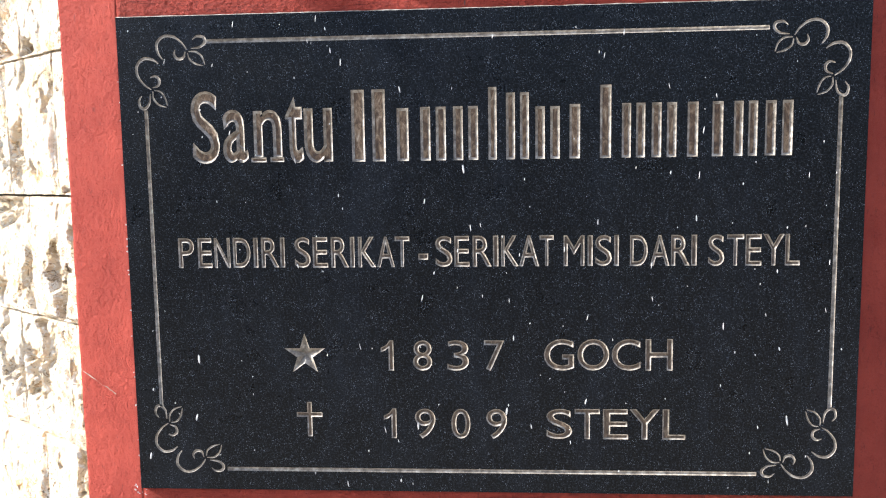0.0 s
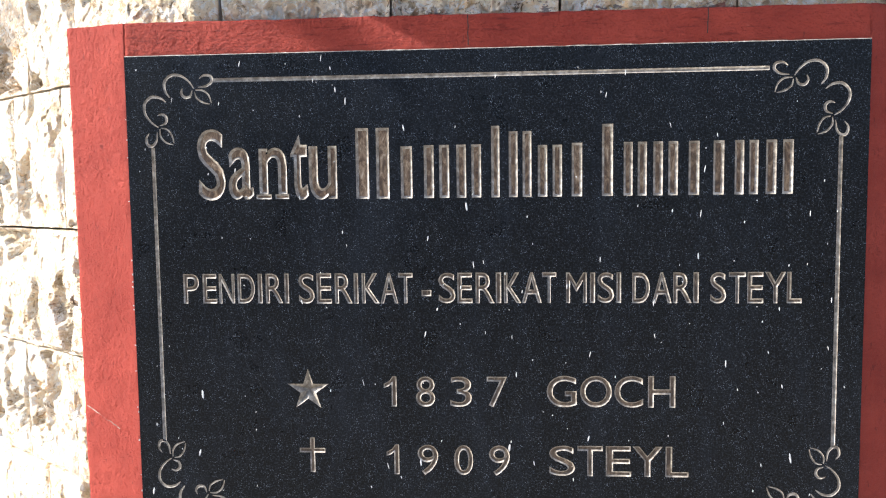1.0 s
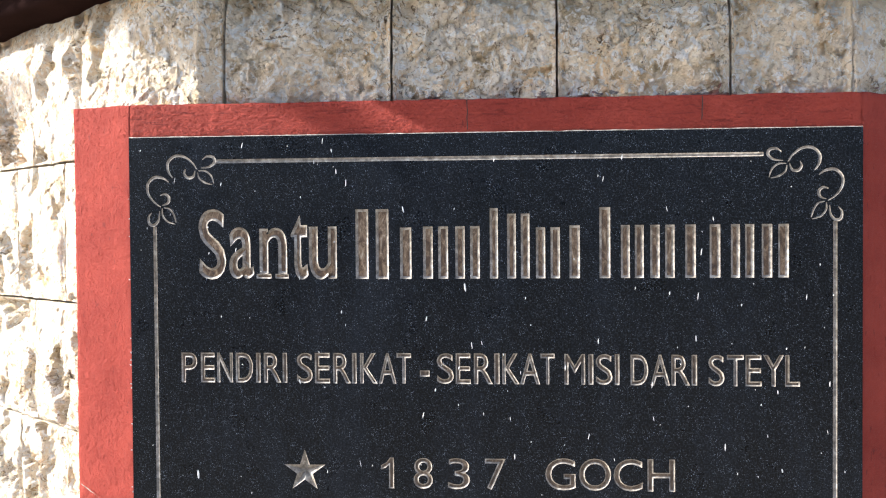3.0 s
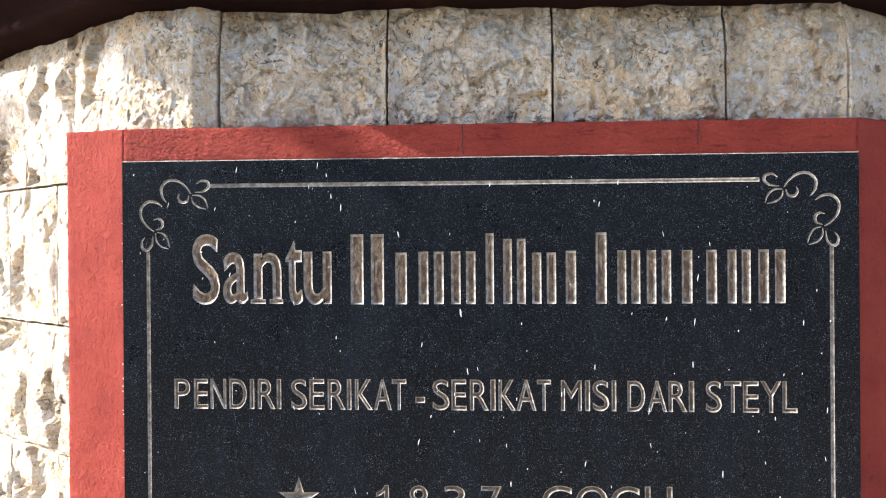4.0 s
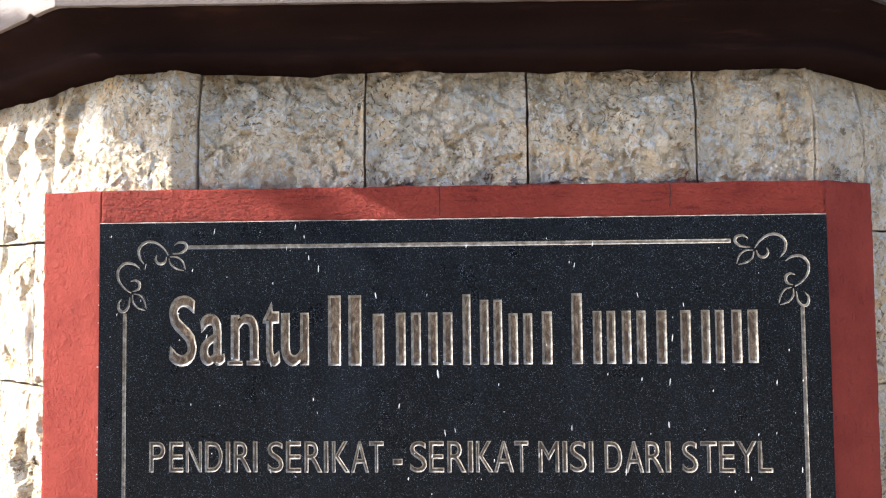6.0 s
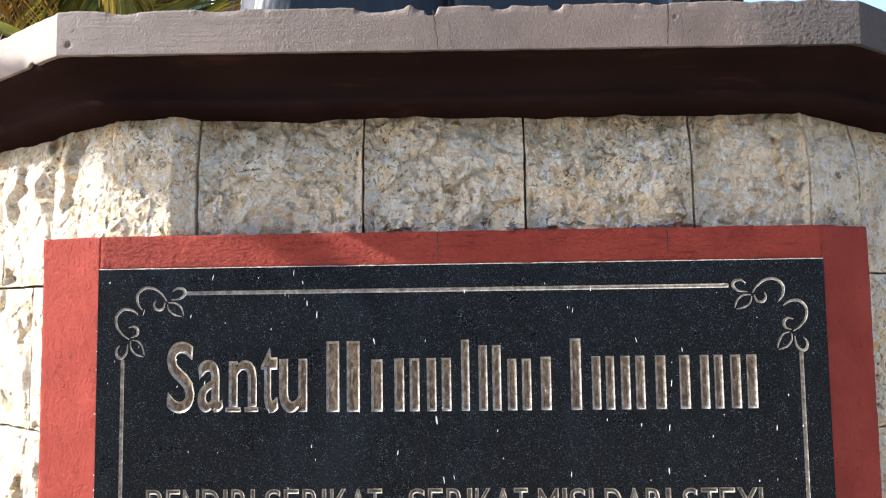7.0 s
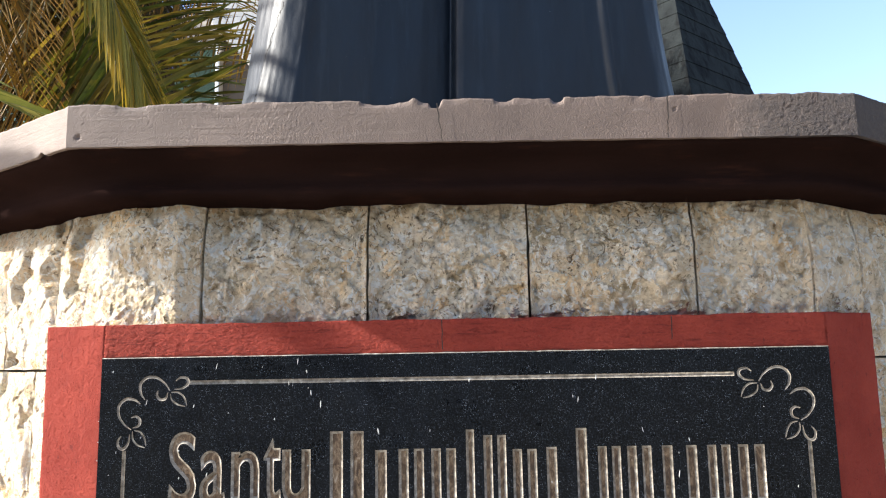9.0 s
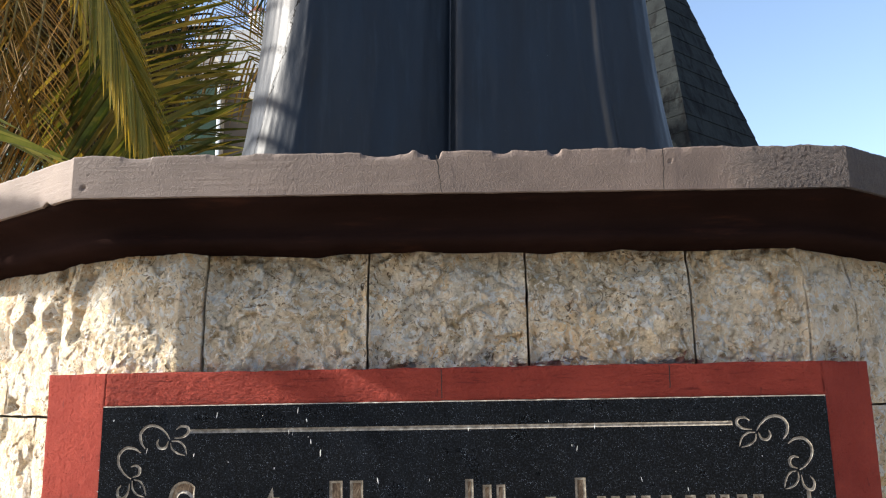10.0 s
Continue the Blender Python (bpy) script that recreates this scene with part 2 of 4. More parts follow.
def make_leaf(name, a, b, c3):
    s = Shader(name, 0.55)
    s.b.inputs["Specular IOR Level"].default_value = 0.3
    c = s.ramp(s.island(), (0.0, a), (0.55, b), (1.0, c3))
    c = s.mix(s.ramp(s.noise(20, 4, 0.6), (0.5, 0.0), (0.8, 0.5)), c, c3)
    s.color(c)
    s.bump((s.noise(220, 2, 0.5), 0.0006))
    glow, both = s.t.nodes.new("ShaderNodeBsdfTranslucent"), s.t.nodes.new("ShaderNodeMixShader")
    s.put(s.mix(1.0, c, (1.0, 0.85, 0.45), "MULTIPLY"), glow.inputs["Color"])
    both.inputs[0].default_value = 0.38
    s.put(s.b.outputs[0], both.inputs[1])
    s.put(glow.outputs[0], both.inputs[2])
    s.put(both.outputs[0], s.t.nodes["Material Output"].inputs["Surface"])
    return s.m


STONE, RED, RED_SIDE, TAUPE, BROWN = make_stone(), make_red(), make_red_side(), make_taupe(), make_brown()
GRANITE, CUT, GILT, PALE, ROBE = make_granite(), make_cut(), make_gilt(), make_pale_cut(), make_robe()
MORTAR = make_plain("grey_mortar", (0.30, 0.27, 0.24), (0.46, 0.43, 0.38), 20, 0.9)
DARK = make_plain("dark_crack", (0.02, 0.016, 0.013), (0.05, 0.04, 0.035), 40, 0.9)
WHITE_DRIP = make_plain("white_drip", (0.30, 0.31, 0.32), (0.62, 0.62, 0.60), 200, 0.6)
def make_slate():
    s = Shader("dark_slate", 0.8)
    c = s.ramp(s.noise(9, 6, 0.6), (0.3, (0.007, 0.009, 0.0098)), (0.7, (0.017, 0.021, 0.0215)))
    wet = s.ramp(s.noise(12, 5, 0.65, s.stretch(1.6, 1.6, 0.5)), (0.50, 0.0), (0.58, 0.85))
    c = s.mix(wet, c, (0.002, 0.0025, 0.003))
    s.color(c)
    s.b.inputs["Specular IOR Level"].default_value = 0.1
    return s.bump((s.noise(40, 5, 0.6), 0.004)).m


SPIRE = make_slate()
GREEN_LEAF = make_leaf("palm_green", (0.030, 0.052, 0.010), (0.100, 0.105, 0.020), (0.25, 0.19, 0.040))
YELLOW_LEAF = make_leaf("palm_yellowing", (0.17, 0.095, 0.015), (0.32, 0.175, 0.030), (0.075, 0.072, 0.016))
DRY_LEAF = make_leaf("palm_dry", (0.062, 0.046, 0.019), (0.135, 0.088, 0.033), (0.030, 0.026, 0.013))
OLIVE_LEAF = make_leaf("palm_olive", (0.11, 0.115, 0.019), (0.34, 0.27, 0.040), (0.54, 0.38, 0.068))
PALE_LEAF = make_leaf("palm_pale_green", (0.11, 0.14, 0.030), (0.20, 0.22, 0.055), (0.33, 0.32, 0.10))
# darkened copy of the green leaf: the shade on these fronds is in the colour
SHADE_LEAF = make_leaf("palm_shaded_green", (0.012, 0.020, 0.008), (0.028, 0.038, 0.012), (0.06, 0.055, 0.018))
STALK = make_plain("palm_stalk", (0.14, 0.11, 0.03), (0.26, 0.19, 0.05), 12, 0.5, 0.001)
TRUNK = make_plain("palm_trunk_bark", (0.12, 0.10, 0.08), (0.22, 0.18, 0.14), 14, 0.9, 0.02, 20)
GROUND = make_plain("pale_concrete", (0.26, 0.228, 0.185), (0.33, 0.295, 0.24), 2, 0.9, 0.006, 30)
PLASTER = make_plain("cream_plaster", (0.32, 0.29, 0.25), (0.42, 0.385, 0.34), 2, 0.9)
WHITE = make_plain("white_paint", (0.70, 0.72, 0.74), (0.80, 0.82, 0.84), 3, 0.6)
WEATHERED = make_plain("weathered_whitewash", (0.36, 0.36, 0.36), (0.46, 0.46, 0.45), 3, 0.8)
TEAL = make_plain("green_panel_paint", (0.008, 0.030, 0.020), (0.016, 0.050, 0.032), 3, 0.9)
BLUE = make_plain("blue_panel_paint", (0.025, 0.03, 0.12), (0.04, 0.05, 0.20), 3, 0.5)
# wall under the eave: its shade is put into this dark brown
SHADE_WALL = make_plain("shaded_wall_brown", (0.07, 0.055, 0.045), (0.11, 0.09, 0.075), 3, 0.8)
ROOF_RED = make_plain("red_roof_sheet", (0.22, 0.07, 0.05), (0.32, 0.11, 0.08), 5, 0.6)
SCREEN = make_plain("grey_screen_plaster", (0.14, 0.14, 0.13), (0.20, 0.20, 0.19), 1.2, 0.9)


# ---- mesh helpers ----
def thing(name, label, category, at=(0, 0, 0), kind="", group=""):
    ob = new(name)
    ob.location = at
    ob.empty_display_size = 0.1
    return tagged(ob, label, category, group, kind)


def mesh_of(name, verts, faces, material, smooth=False):
    me = bpy.data.meshes.new(name)
    me.from_pydata([tuple(v) for v in verts], [], faces)
    for m in (material if isinstance(material, (list, tuple)) else [material]):
        me.materials.append(m)
    if smooth:
        me.polygons.foreach_set("use_smooth", [True] * len(me.polygons))
    me.update()
    return me


def part(name, me, parent, label=""):
    """A mesh under its thing; its vertices are given in the world."""
    ob = new(name, me)
    ob.parent = parent
    top = parent
    shift = Vector((0, 0, 0))
    while top:
        shift += top.location
        top = top.parent
    ob.location = -shift
    return tagged(ob, label)


def box_data(x0, x1, y0, y1, z0, z1, bevel=0.0):
    bm = bmesh.new()
    bmesh.ops.create_cube(bm, size=1, matrix=Matrix.LocRotScale(((x0 + x1) / 2, (y0 + y1) / 2, (z0 + z1) / 2), None, (x1 - x0, y1 - y0, z1 - z0)))
    if bevel:
        bmesh.ops.bevel(bm, geom=bm.edges[:], offset=bevel, segments=2, affect="EDGES", profile=0.6)
    return bm


def box(name, dims, material, parent, label="", bevel=0.0):
    bm = box_data(*dims, bevel)
    me = bpy.data.meshes.new(name)
    bm.to_mesh(me)
    bm.free()
    me.materials.append(material)
    return part(name, me, parent, label)


def sheet(nu, nv, at):
    """Vertices and faces of a grid; at(i, j) gives the place of vertex i across, j up."""
    verts = [at(i / nu, j / nv) for j in range(nv + 1) for i in range(nu + 1)]
    faces = [(j * (nu + 1) + i, j * (nu + 1) + i + 1, (j + 1) * (nu + 1) + i + 1, (j + 1) * (nu + 1) + i) for j in range(nv) for i in range(nu)]
    return verts, faces


def fbm(x, y, z, octaves=4):
    return noise.fractal(Vector((x, y, z)), 1.0, 2.0, octaves)


# ---- ground, and plain walls added out of view ----
gv, gf = sheet(24, 24, lambda u, v: (-600 + 1200 * u, -600 + 1200 * v, 0))
ground = tagged(new("ground", mesh_of("ground", gv, gf, GROUND)), "pale sandy concrete paving round the monument", "ground", kind="structure")
# added walls behind the camera; the gap gives the plaque a bright reflection
for side_name, x0, x1 in (("wall_southwest", -12.0, 1.75), ("wall_southeast", 2.75, 12.0)):
    w = new(side_name, bpy.data.meshes.new(side_name))
    bmw = box_data(x0, x1, -8.3, -8.0, 0, 3.3)
    bmw.to_mesh(w.data)
    bmw.free()
    w.data.materials.append(SCREEN)
    tagged(w, "added plain grey wall, unseen, beside a gap that the plaque reflects", "wall", kind="structure")

# added wall, out of view, to cut the sky light from the right
w = new("wall_east", bpy.data.meshes.new("wall_east"))
bmw = box_data(7.0, 7.3, -8.0, 8.0, 0, 4.2)
bmw.to_mesh(w.data)
bmw.free()
w.data.materials.append(SCREEN)
tagged(w, "added plain grey wall, unseen, that blocks sky light from the right", "wall", kind="structure")

# ---- pedestal: chamfered plan, rock-faced stone, painted cornice ----
PLAN = [(-0.457, 0.02), (0.457, 0.02), (1.036, 0.425), (1.036, 1.475), (0.457, 1.88), (-0.457, 1.88), (-1.036, 1.475), (-1.036, 0.425)]


def outward(i):
    a, b = Vector(PLAN[i]), Vector(PLAN[(i + 1) % len(PLAN)])
    d = (b - a).normalized()
    return Vector((d.y, -d.x))


def grown(d):
    """The plan, moved outwards by d with mitred corners."""
    out = []
    for i, p in enumerate(PLAN):
        n0, n1 = outward(i - 1), outward(i)
        m = (n0 + n1) / (1 + n0.dot(n1))
        out.append(Vector(p) + m * d)
    return out


pedestal = thing("pedestal", "rock-faced limestone pedestal with red plaque surround and brown cornice", "pedestal", (0, 0.95, 0))


def prism(name, ring, z0, z1, material, parent, label=""):
    n = len(ring)
    verts = [(p.x, p.y, z0) for p in ring] + [(p.x, p.y, z1) for p in ring]
    faces = [(i, (i + 1) % n, n + (i + 1) % n, n + i) for i in range(n)] + [tuple(range(n))[::-1], tuple(range(n, 2 * n))]
    return part(name, mesh_of(name, verts, faces, material), parent, label)


prism("core", grown(-0.05), 0.0, 1.93, MORTAR, pedestal)


def stone(edge, u0, u1, z0, z1, seed, fine, bold=1.0, turn=0.0):
    """One rock-faced block on a side of the plan, between u0 and u1 metres along it."""
    rng = random.Random(seed)
    a, b = Vector(PLAN[edge]), Vector(PLAN[(edge + 1) % len(PLAN)])
    d, n = (b - a).normalized(), outward(edge)
    gap = 0.0020 if edge == 7 else 0.0016
    u0, u1, z0, z1 = u0 + gap, u1 - gap, z0 + gap, z1 - gap
    planes = [(rng.uniform(0.003, 0.012), rng.uniform(-0.26, 0.26), rng.uniform(-0.30, 0.30), rng.uniform(0.15, 0.85), rng.uniform(0.15, 0.85)) for _ in range(8)]
    flakes = []
    for density, lift, tilt in ((800, 0.0040, 0.24), (5200 if fine < 0.01 else 300, 0.0020, 0.42)):
        kd, data = kdtree.KDTree(int(density * (u1 - u0) * (z1 - z0)) + 6), []
        for k in range(int(density * (u1 - u0) * (z1 - z0)) + 6):
            data.append((rng.uniform(-lift, lift), rng.uniform(-tilt, tilt), rng.uniform(-1.2 * tilt, 1.2 * tilt)))
            kd.insert((rng.uniform(u0 - 0.01, u1 + 0.01), rng.uniform(z0 - 0.01, z1 + 0.01), 0), k)
        kd.balance()
        flakes.append((kd, data))
    w, h = u1 - u0, z1 - z0
    nu, nv = (max(8, int(w / fine)), max(8, int(h / fine)))

    def at(s, t):
        u, z = u0 + w * s, z0 + h * t
        e = min(s * w, (1 - s) * w, t * h, (1 - t) * h)
        f = min(1.0, e / 0.009)
        f = f * f * (3 - 2 * f)
        wu, wz = u + 0.008 * fbm(u * 40, z * 40, seed * 5.0, 4), z + 0.008 * fbm(u * 40, z * 40, seed * 5.0 + 3, 4)
        q = min(c + kx * (s - cx) * w + kz * (t - cz) * h for c, kx, kz, cx, cz in planes)
        step = 0.0
        for kd, data in flakes:
            near, k, far = kd.find((wu, wz, 0))
            lift, ku, kz = data[k]
            step += lift + ku * (wu - near.x) + kz * (wz - near.y)
        r = 0.006 * fbm(u * 12 + seed * 3.1, z * 12, seed * 1.7, 5) + 0.0040 * (0.4 - abs(fbm(wu * 32, wz * 32, seed * 2.3, 5))) + 0.0022 * fbm(u * 140, z * 140, seed, 4)
        out = -0.007 + f * (0.007 + bold * (max(-0.016, q) + 0.7 * step + r)) + (1 - f) * 0.003 * fbm(u * 40, z * 40, seed, 3)
        if edge == 7:
            hollow = max(0.0, fbm(wu * 15, wz * 11, seed * 4.1, 3) - 0.20)
            out -= f * min(0.018, hollow * 0.10) * (1 + 0.7 * fbm(u * 90, z * 90, seed, 3))
        out = 0.008 + 0.5 * (out - 0.008) if out > 0.008 else out
        out += turn * w * (s if s < 0.78 else 0.78 - (s - 0.78) * 2.6)
        out -= max(0.0, z - 1.785) * 0.24
        jx = (1 - f) * 0.0012 * fbm(u * 50, z * 50, seed + 9, 2)
        p = a + d * (u + jx) + n * out
        return (p.x, p.y, z + jx)

    verts, faces = sheet(nu, nv, at)
    rim = [i for i in range(nu + 1)] + [j * (nu + 1) + nu for j in range(1, nv + 1)] + [nv * (nu + 1) + i for i in range(nu - 1, -1, -1)] + [j * (nu + 1) for j in range(nv - 1, 0, -1)]
    first = len(verts)
    for k in rim:
        v = Vector(verts[k])
        verts.append((v.x - n.x * 0.055, v.y - n.y * 0.055, v.z))
    m = len(rim)
    faces += [(rim[(k + 1) % m], rim[k], first + k, first + (k + 1) % m) for k in range(m)]
    return verts, faces


def lay(edge, cuts, z0, z1, seed, fine):
    for k, (u0, u1) in enumerate(zip(cuts, cuts[1:])):
        v, f = stone(edge, u0, u1, z0, z1, seed + k, fine, (0.30 if edge == 7 else 0.42 if k == 0 else 1.0) if edge in (0, 7) else 0.7, (0.21, 0.03, 0, 0, 0, 0)[k] if edge == 0 and z1 > 1.8 else 0.0)
        part("stone", mesh_of("stone", v, f, STONE), pedestal)


COURSES = [1.845, 1.635, 1.430, 1.243, 1.056, 0.87, 0.68, 0.49, 0.30, 0.11]
SIDE = (Vector(PLAN[2]) - Vector(PLAN[1])).length


def cornice_fall(x):
    return -0.011 * x


# the front: the top course is whole, the plaque hides the courses below it
lay(0, [0.0, 0.122, 0.339, 0.548, 0.761, 0.908], 1.655, 1.868, 11, 0.0021)
for row, z1 in enumerate(COURSES[4:-1]):
    z0 = COURSES[row + 5]
    lay(0, [0.0, 0.19 + 0.03 * (row % 2), 0.40, 0.60 + 0.04 * (row % 2), 0.914], z0, z1, 40 + 7 * row, 0.02)
# the two chamfers beside it
for row, z1 in enumerate(COURSES[:-1]):
    z0 = COURSES[row + 1]
    fine = 0.0028 if row < 5 else 0.02
    right = [0.0, 0.11, 0.30, 0.52, SIDE] if row % 2 == 0 else [0.0, 0.20, 0.40, 0.60, SIDE]
    left = [SIDE - c for c in ((SIDE, 0.51, 0.30, 0.145, 0.0) if row % 2 == 0 else (SIDE, 0.56, 0.36, 0.20, 0.0))]
    lay(1, right, z0, z1 + (0.023 if row == 0 else 0), 100 + 9 * row, 0.004 if row < 4 else 0.02)
    lay(7, left, z0, z1 + (0.023 if row == 0 else 0), 200 + 9 * row, fine)
# the sides and the back
for edge in (2, 3, 4, 5, 6):
    a, b = Vector(PLAN[edge]), Vector(PLAN[(edge + 1) % 8])
    count = max(2, round((b - a).length / 0.24))
    for row, z1 in enumerate(COURSES[:-1]):
        lay(edge, [(b - a).length * k / count for k in range(count + 1)], COURSES[row + 1], z1, 300 + edge * 100 + row * 9, 0.03)


# cornice: a moulding below, an upright fascia above, swept round the plan
def sweep(name, profile, material, label, fine=170):
    rings = [grown(d) for d, z in profile]
    stations = []
    for i in range(8):
        steps = fine if i == 0 else (fine // 2 if i in (1, 7) else 10)
        stations += [(i, k / steps) for k in range(steps)]
    verts, faces = [], []
    n, m = len(stations), len(profile)
    for i, t in stations:
        for j, (d, z) in enumerate(profile):
            p = rings[j][i].lerp(rings[j][(i + 1) % 8], t)
            verts.append(shaped(name, p.x, p.y, z, j, i, t))
    if name == "moulding":
        # the cove runs round the corners in an easy bend
        src = [Vector(v) for v in verts]
        for j in range(m):
            reach = max(0, round(8 * (1 - (j / (m - 1)) ** 3)))
            for k in range(n):
                i = stations[k][0]
                near = min(stations[k][1], 1 - stations[k][1]) < 0.16 and i in (0, 1, 7)
                if near and reach:
                    acc = Vector((0, 0, 0))
                    for q in range(-reach, reach + 1):
                        acc += src[((k + q) % n) * m + j]
                    verts[k * m + j] = tuple(acc / (2 * reach + 1))
    for k in range(n):
        for j in range(m - 1):
            a, b = k * m + j, ((k + 1) % n) * m + j
            faces.append((a, b, b + 1, a + 1))
    return part(name, mesh_of(name, verts, faces, material, name == "moulding"), pedestal, label)


CHIPS = [(-0.088, 0.028, 0.0055), (-0.062, 0.010, 0.004), (-0.024, 0.007, 0.014), (-0.030, 0.016, 0.005), (0.060, 0.012, 0.004), (0.126, 0.008, 0.006), (0.10, 0.02, 0.002), (0.25, 0.012, 0.002), (-0.40, 0.02, 0.003), (-0.28, 0.03, 0.002)]


def shaped(name, x, y, z, j, side, t):
    fall = cornice_fall(x)
    if name == "fascia":
        up = max(0.0, min(1.0, (z - 1.935) / 0.022))
        if side in (0, 1, 7):
            crumble = 0.0012 * fbm(x * 60, y * 60, 3.0, 4) + 0.0018 * fbm(x * 12, y * 12, 8.0, 2)
            bite = 0.0
            if side == 0:
                bite = max([0.0] + [dep * max(0.0, 1 - ((x - cx) / wid) ** 2) ** 0.5 for cx, wid, dep in CHIPS])
            worn = 1.0 + 1.2 * max(0.0, min(1.0, (x - 0.33) / 0.1)) if side == 0 else 1.2
            z += up ** 3 * crumble * worn - max(0.0, up - 0.55) / 0.45 * bite
            y += up ** 4 * (0.0025 * max(0.0, fbm(x * 35, 2.0, z * 35, 3)) + bite * 0.5)
            y += 0.003 * math.exp(-((x + 0.466) ** 2 + (z - 1.917) ** 2) / 0.000008) if side == 0 else 0.0
            pocks = max(0.0, fbm(x * 110, 7.0, z * 110, 4) - 0.88) * 0.005
            patch = max(0.0, 1 - abs(x + 0.21) / 0.09) + max(0.0, min(1.0, (x - 0.32) / 0.08))
            pocks += (0.0002 if x < 0 else 0.0004) * patch * fbm(x * 300, y * 300, z * 300, 4)
            y += pocks + 0.0006 * fbm(x * 6, 2.0, z * 20, 2) + (0.00018 if x < -0.2 else 0.00005) * fbm(x * 9, 4.0, z * 300, 3)
        if j in (0, 1, 2, 3):
            z += 0.0008 * fbm(x * 30, y * 30, 6.0, 3) if j < 2 else 0.0
            z += 0.006 * max(0.0, 1 - abs(x + 0.533) / 0.009) if side == 7 else 0.0
    else:
        if j < 3:
            z += 0.004 * fbm(x * 7, y * 7, 5.0, 3) + 0.002 * fbm(x * 30, y * 30, 2.0, 2)
        y += 0.002 * fbm(x * 6, z * 10, 9.0, 2)
    return (x, y, z + fall)


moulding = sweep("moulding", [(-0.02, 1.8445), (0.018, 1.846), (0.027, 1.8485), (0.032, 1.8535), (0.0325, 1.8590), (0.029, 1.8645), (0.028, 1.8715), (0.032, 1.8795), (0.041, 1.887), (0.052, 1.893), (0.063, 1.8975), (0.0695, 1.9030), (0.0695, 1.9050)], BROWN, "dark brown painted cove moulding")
sweep("fascia", [(0.066, 1.9038), (0.0745, 1.9036), (0.075, 1.9044)] + [(0.075, 1.9052 + 0.0024 * k) for k in range(1, 20)] + [(0.075, 1.9560), (0.0742, 1.9582), (0.071, 1.959), (0.03, 1.957), (-0.12, 1.952)], TAUPE, "weathered taupe painted concrete fascia with chipped top edge", fine=420)
for x, lean in ((-0.021, 0.006), (0.258, -0.002)):
    v = []
    for k in range(15):
        t = k / 14
        dx = lean * (1 - t) + 0.0018 * fbm(x * 50, t * 5, 2.0, 3)
        w = 0.0004 + 0.0004 * t
        z = 1.9045 + (0.047 if x < 0 else 0.052) * t + cornice_fall(x)
        v += [(x + dx - w, -0.0574, z), (x + dx + w, -0.0574, z)]
    part("crack", mesh_of("crack", v, [(2 * k, 2 * k + 1, 2 * k + 3, 2 * k + 2) for k in range(14)], DARK), pedestal)
prism("top_slab", grown(-0.11), 1.90, 1.950, MORTAR, pedestal)


# painted surround of the plaque
def band(name, corners, seed, material, nu, nv):
    """A plaster band between four corners (x, y, z) with uneven edges and a turned-back rim."""
    p00, p10, p11, p01 = [Vector(c) for c in corners]
    rough = 0.00035 if material is RED else 0.0004

    def at(s, t):
        p = p00.lerp(p10, s).lerp(p01.lerp(p11, s), t)
        e = min(s * (p10 - p00).length, (1 - s) * (p10 - p00).length, t * (p01 - p00).length, (1 - t) * (p01 - p00).length)
        back = 0.0005 * max(0.0, 1 - e / 0.004) ** 2
        p.y += back + 0.0007 * fbm(p.x * 18, p.z * 18, seed, 3) + 0.0003 * fbm(p.x * 90, p.z * 90, seed + 3, 3) + rough * fbm(p.x * 260, p.z * 420, seed + 7, 3)
        if e < 0.001:
            p.z += 0.0011 * fbm(p.x * 40, seed, p.z * 40, 3)
            p.x += 0.0009 * fbm(p.x * 40, seed + 5, p.z * 40, 3)
        return (p.x, p.y, p.z)

    verts, faces = sheet(nu, nv, at)
    rim = [i for i in range(nu + 1)] + [j * (nu + 1) + nu for j in range(1, nv + 1)] + [nv * (nu + 1) + i for i in range(nu - 1, -1, -1)] + [j * (nu + 1) for j in range(nv - 1, 0, -1)]
    first, m = len(verts), len(rim)
    verts += [(verts[k][0] * 0.998, verts[k][1] + 0.05, verts[k][2]) for k in rim]
    faces += [(rim[(k + 1) % m], rim[k], first + k, first + (k + 1) % m) for k in range(m)]
    return part(name, mesh_of(name, verts, faces, material, True), surround)


surround = thing("plaque_surround", "red painted rough plaster surround framing the black plaque", "surround", (0, 0.03, 1.35))
FY = 0.006
band("top_band", [(-0.4508, FY, 1.6512), (0.4512, FY, 1.6512), (0.4512, FY, 1.6925), (-0.4508, FY, 1.6925)], 1.0, RED, 600, 40)
band("bottom_band", [(-0.4508, FY, 1.008), (0.4512, FY, 1.008), (0.4512, FY, 1.0505), (-0.4508, FY, 1.0505)], 2.0, RED, 200, 12)
band("left_band", [(-0.535, 0.024, 1.008), (-0.4510, FY, 1.008), (-0.4510, FY, 1.6925), (-0.535, 0.024, 1.6925)], 3.0, RED_SIDE, 30, 200)
band("right_band", [(0.4514, FY, 1.008), (0.522, 0.034, 1.008), (0.522, 0.034, 1.6915), (0.4514, FY, 1.6925)], 4.0, RED_SIDE, 24, 160)
for x, z0, z1, y in ((-0.0215, 1.6545, 1.691, FY), (0.263, 1.662, 1.691, FY)):
    v = []
    for k in range(13):
        z = z0 + (z1 - z0) * k / 12
        dx = 0.0012 * fbm(x * 50, z * 60, 2.0, 3)
        v += [(x + dx - 0.0006, y - 0.0022, z), (x + dx + 0.0006, y - 0.0022, z)]
    part("crack", mesh_of("crack", v, [(2 * k, 2 * k + 1, 2 * k + 3, 2 * k + 2) for k in range(12)], DARK), surround)

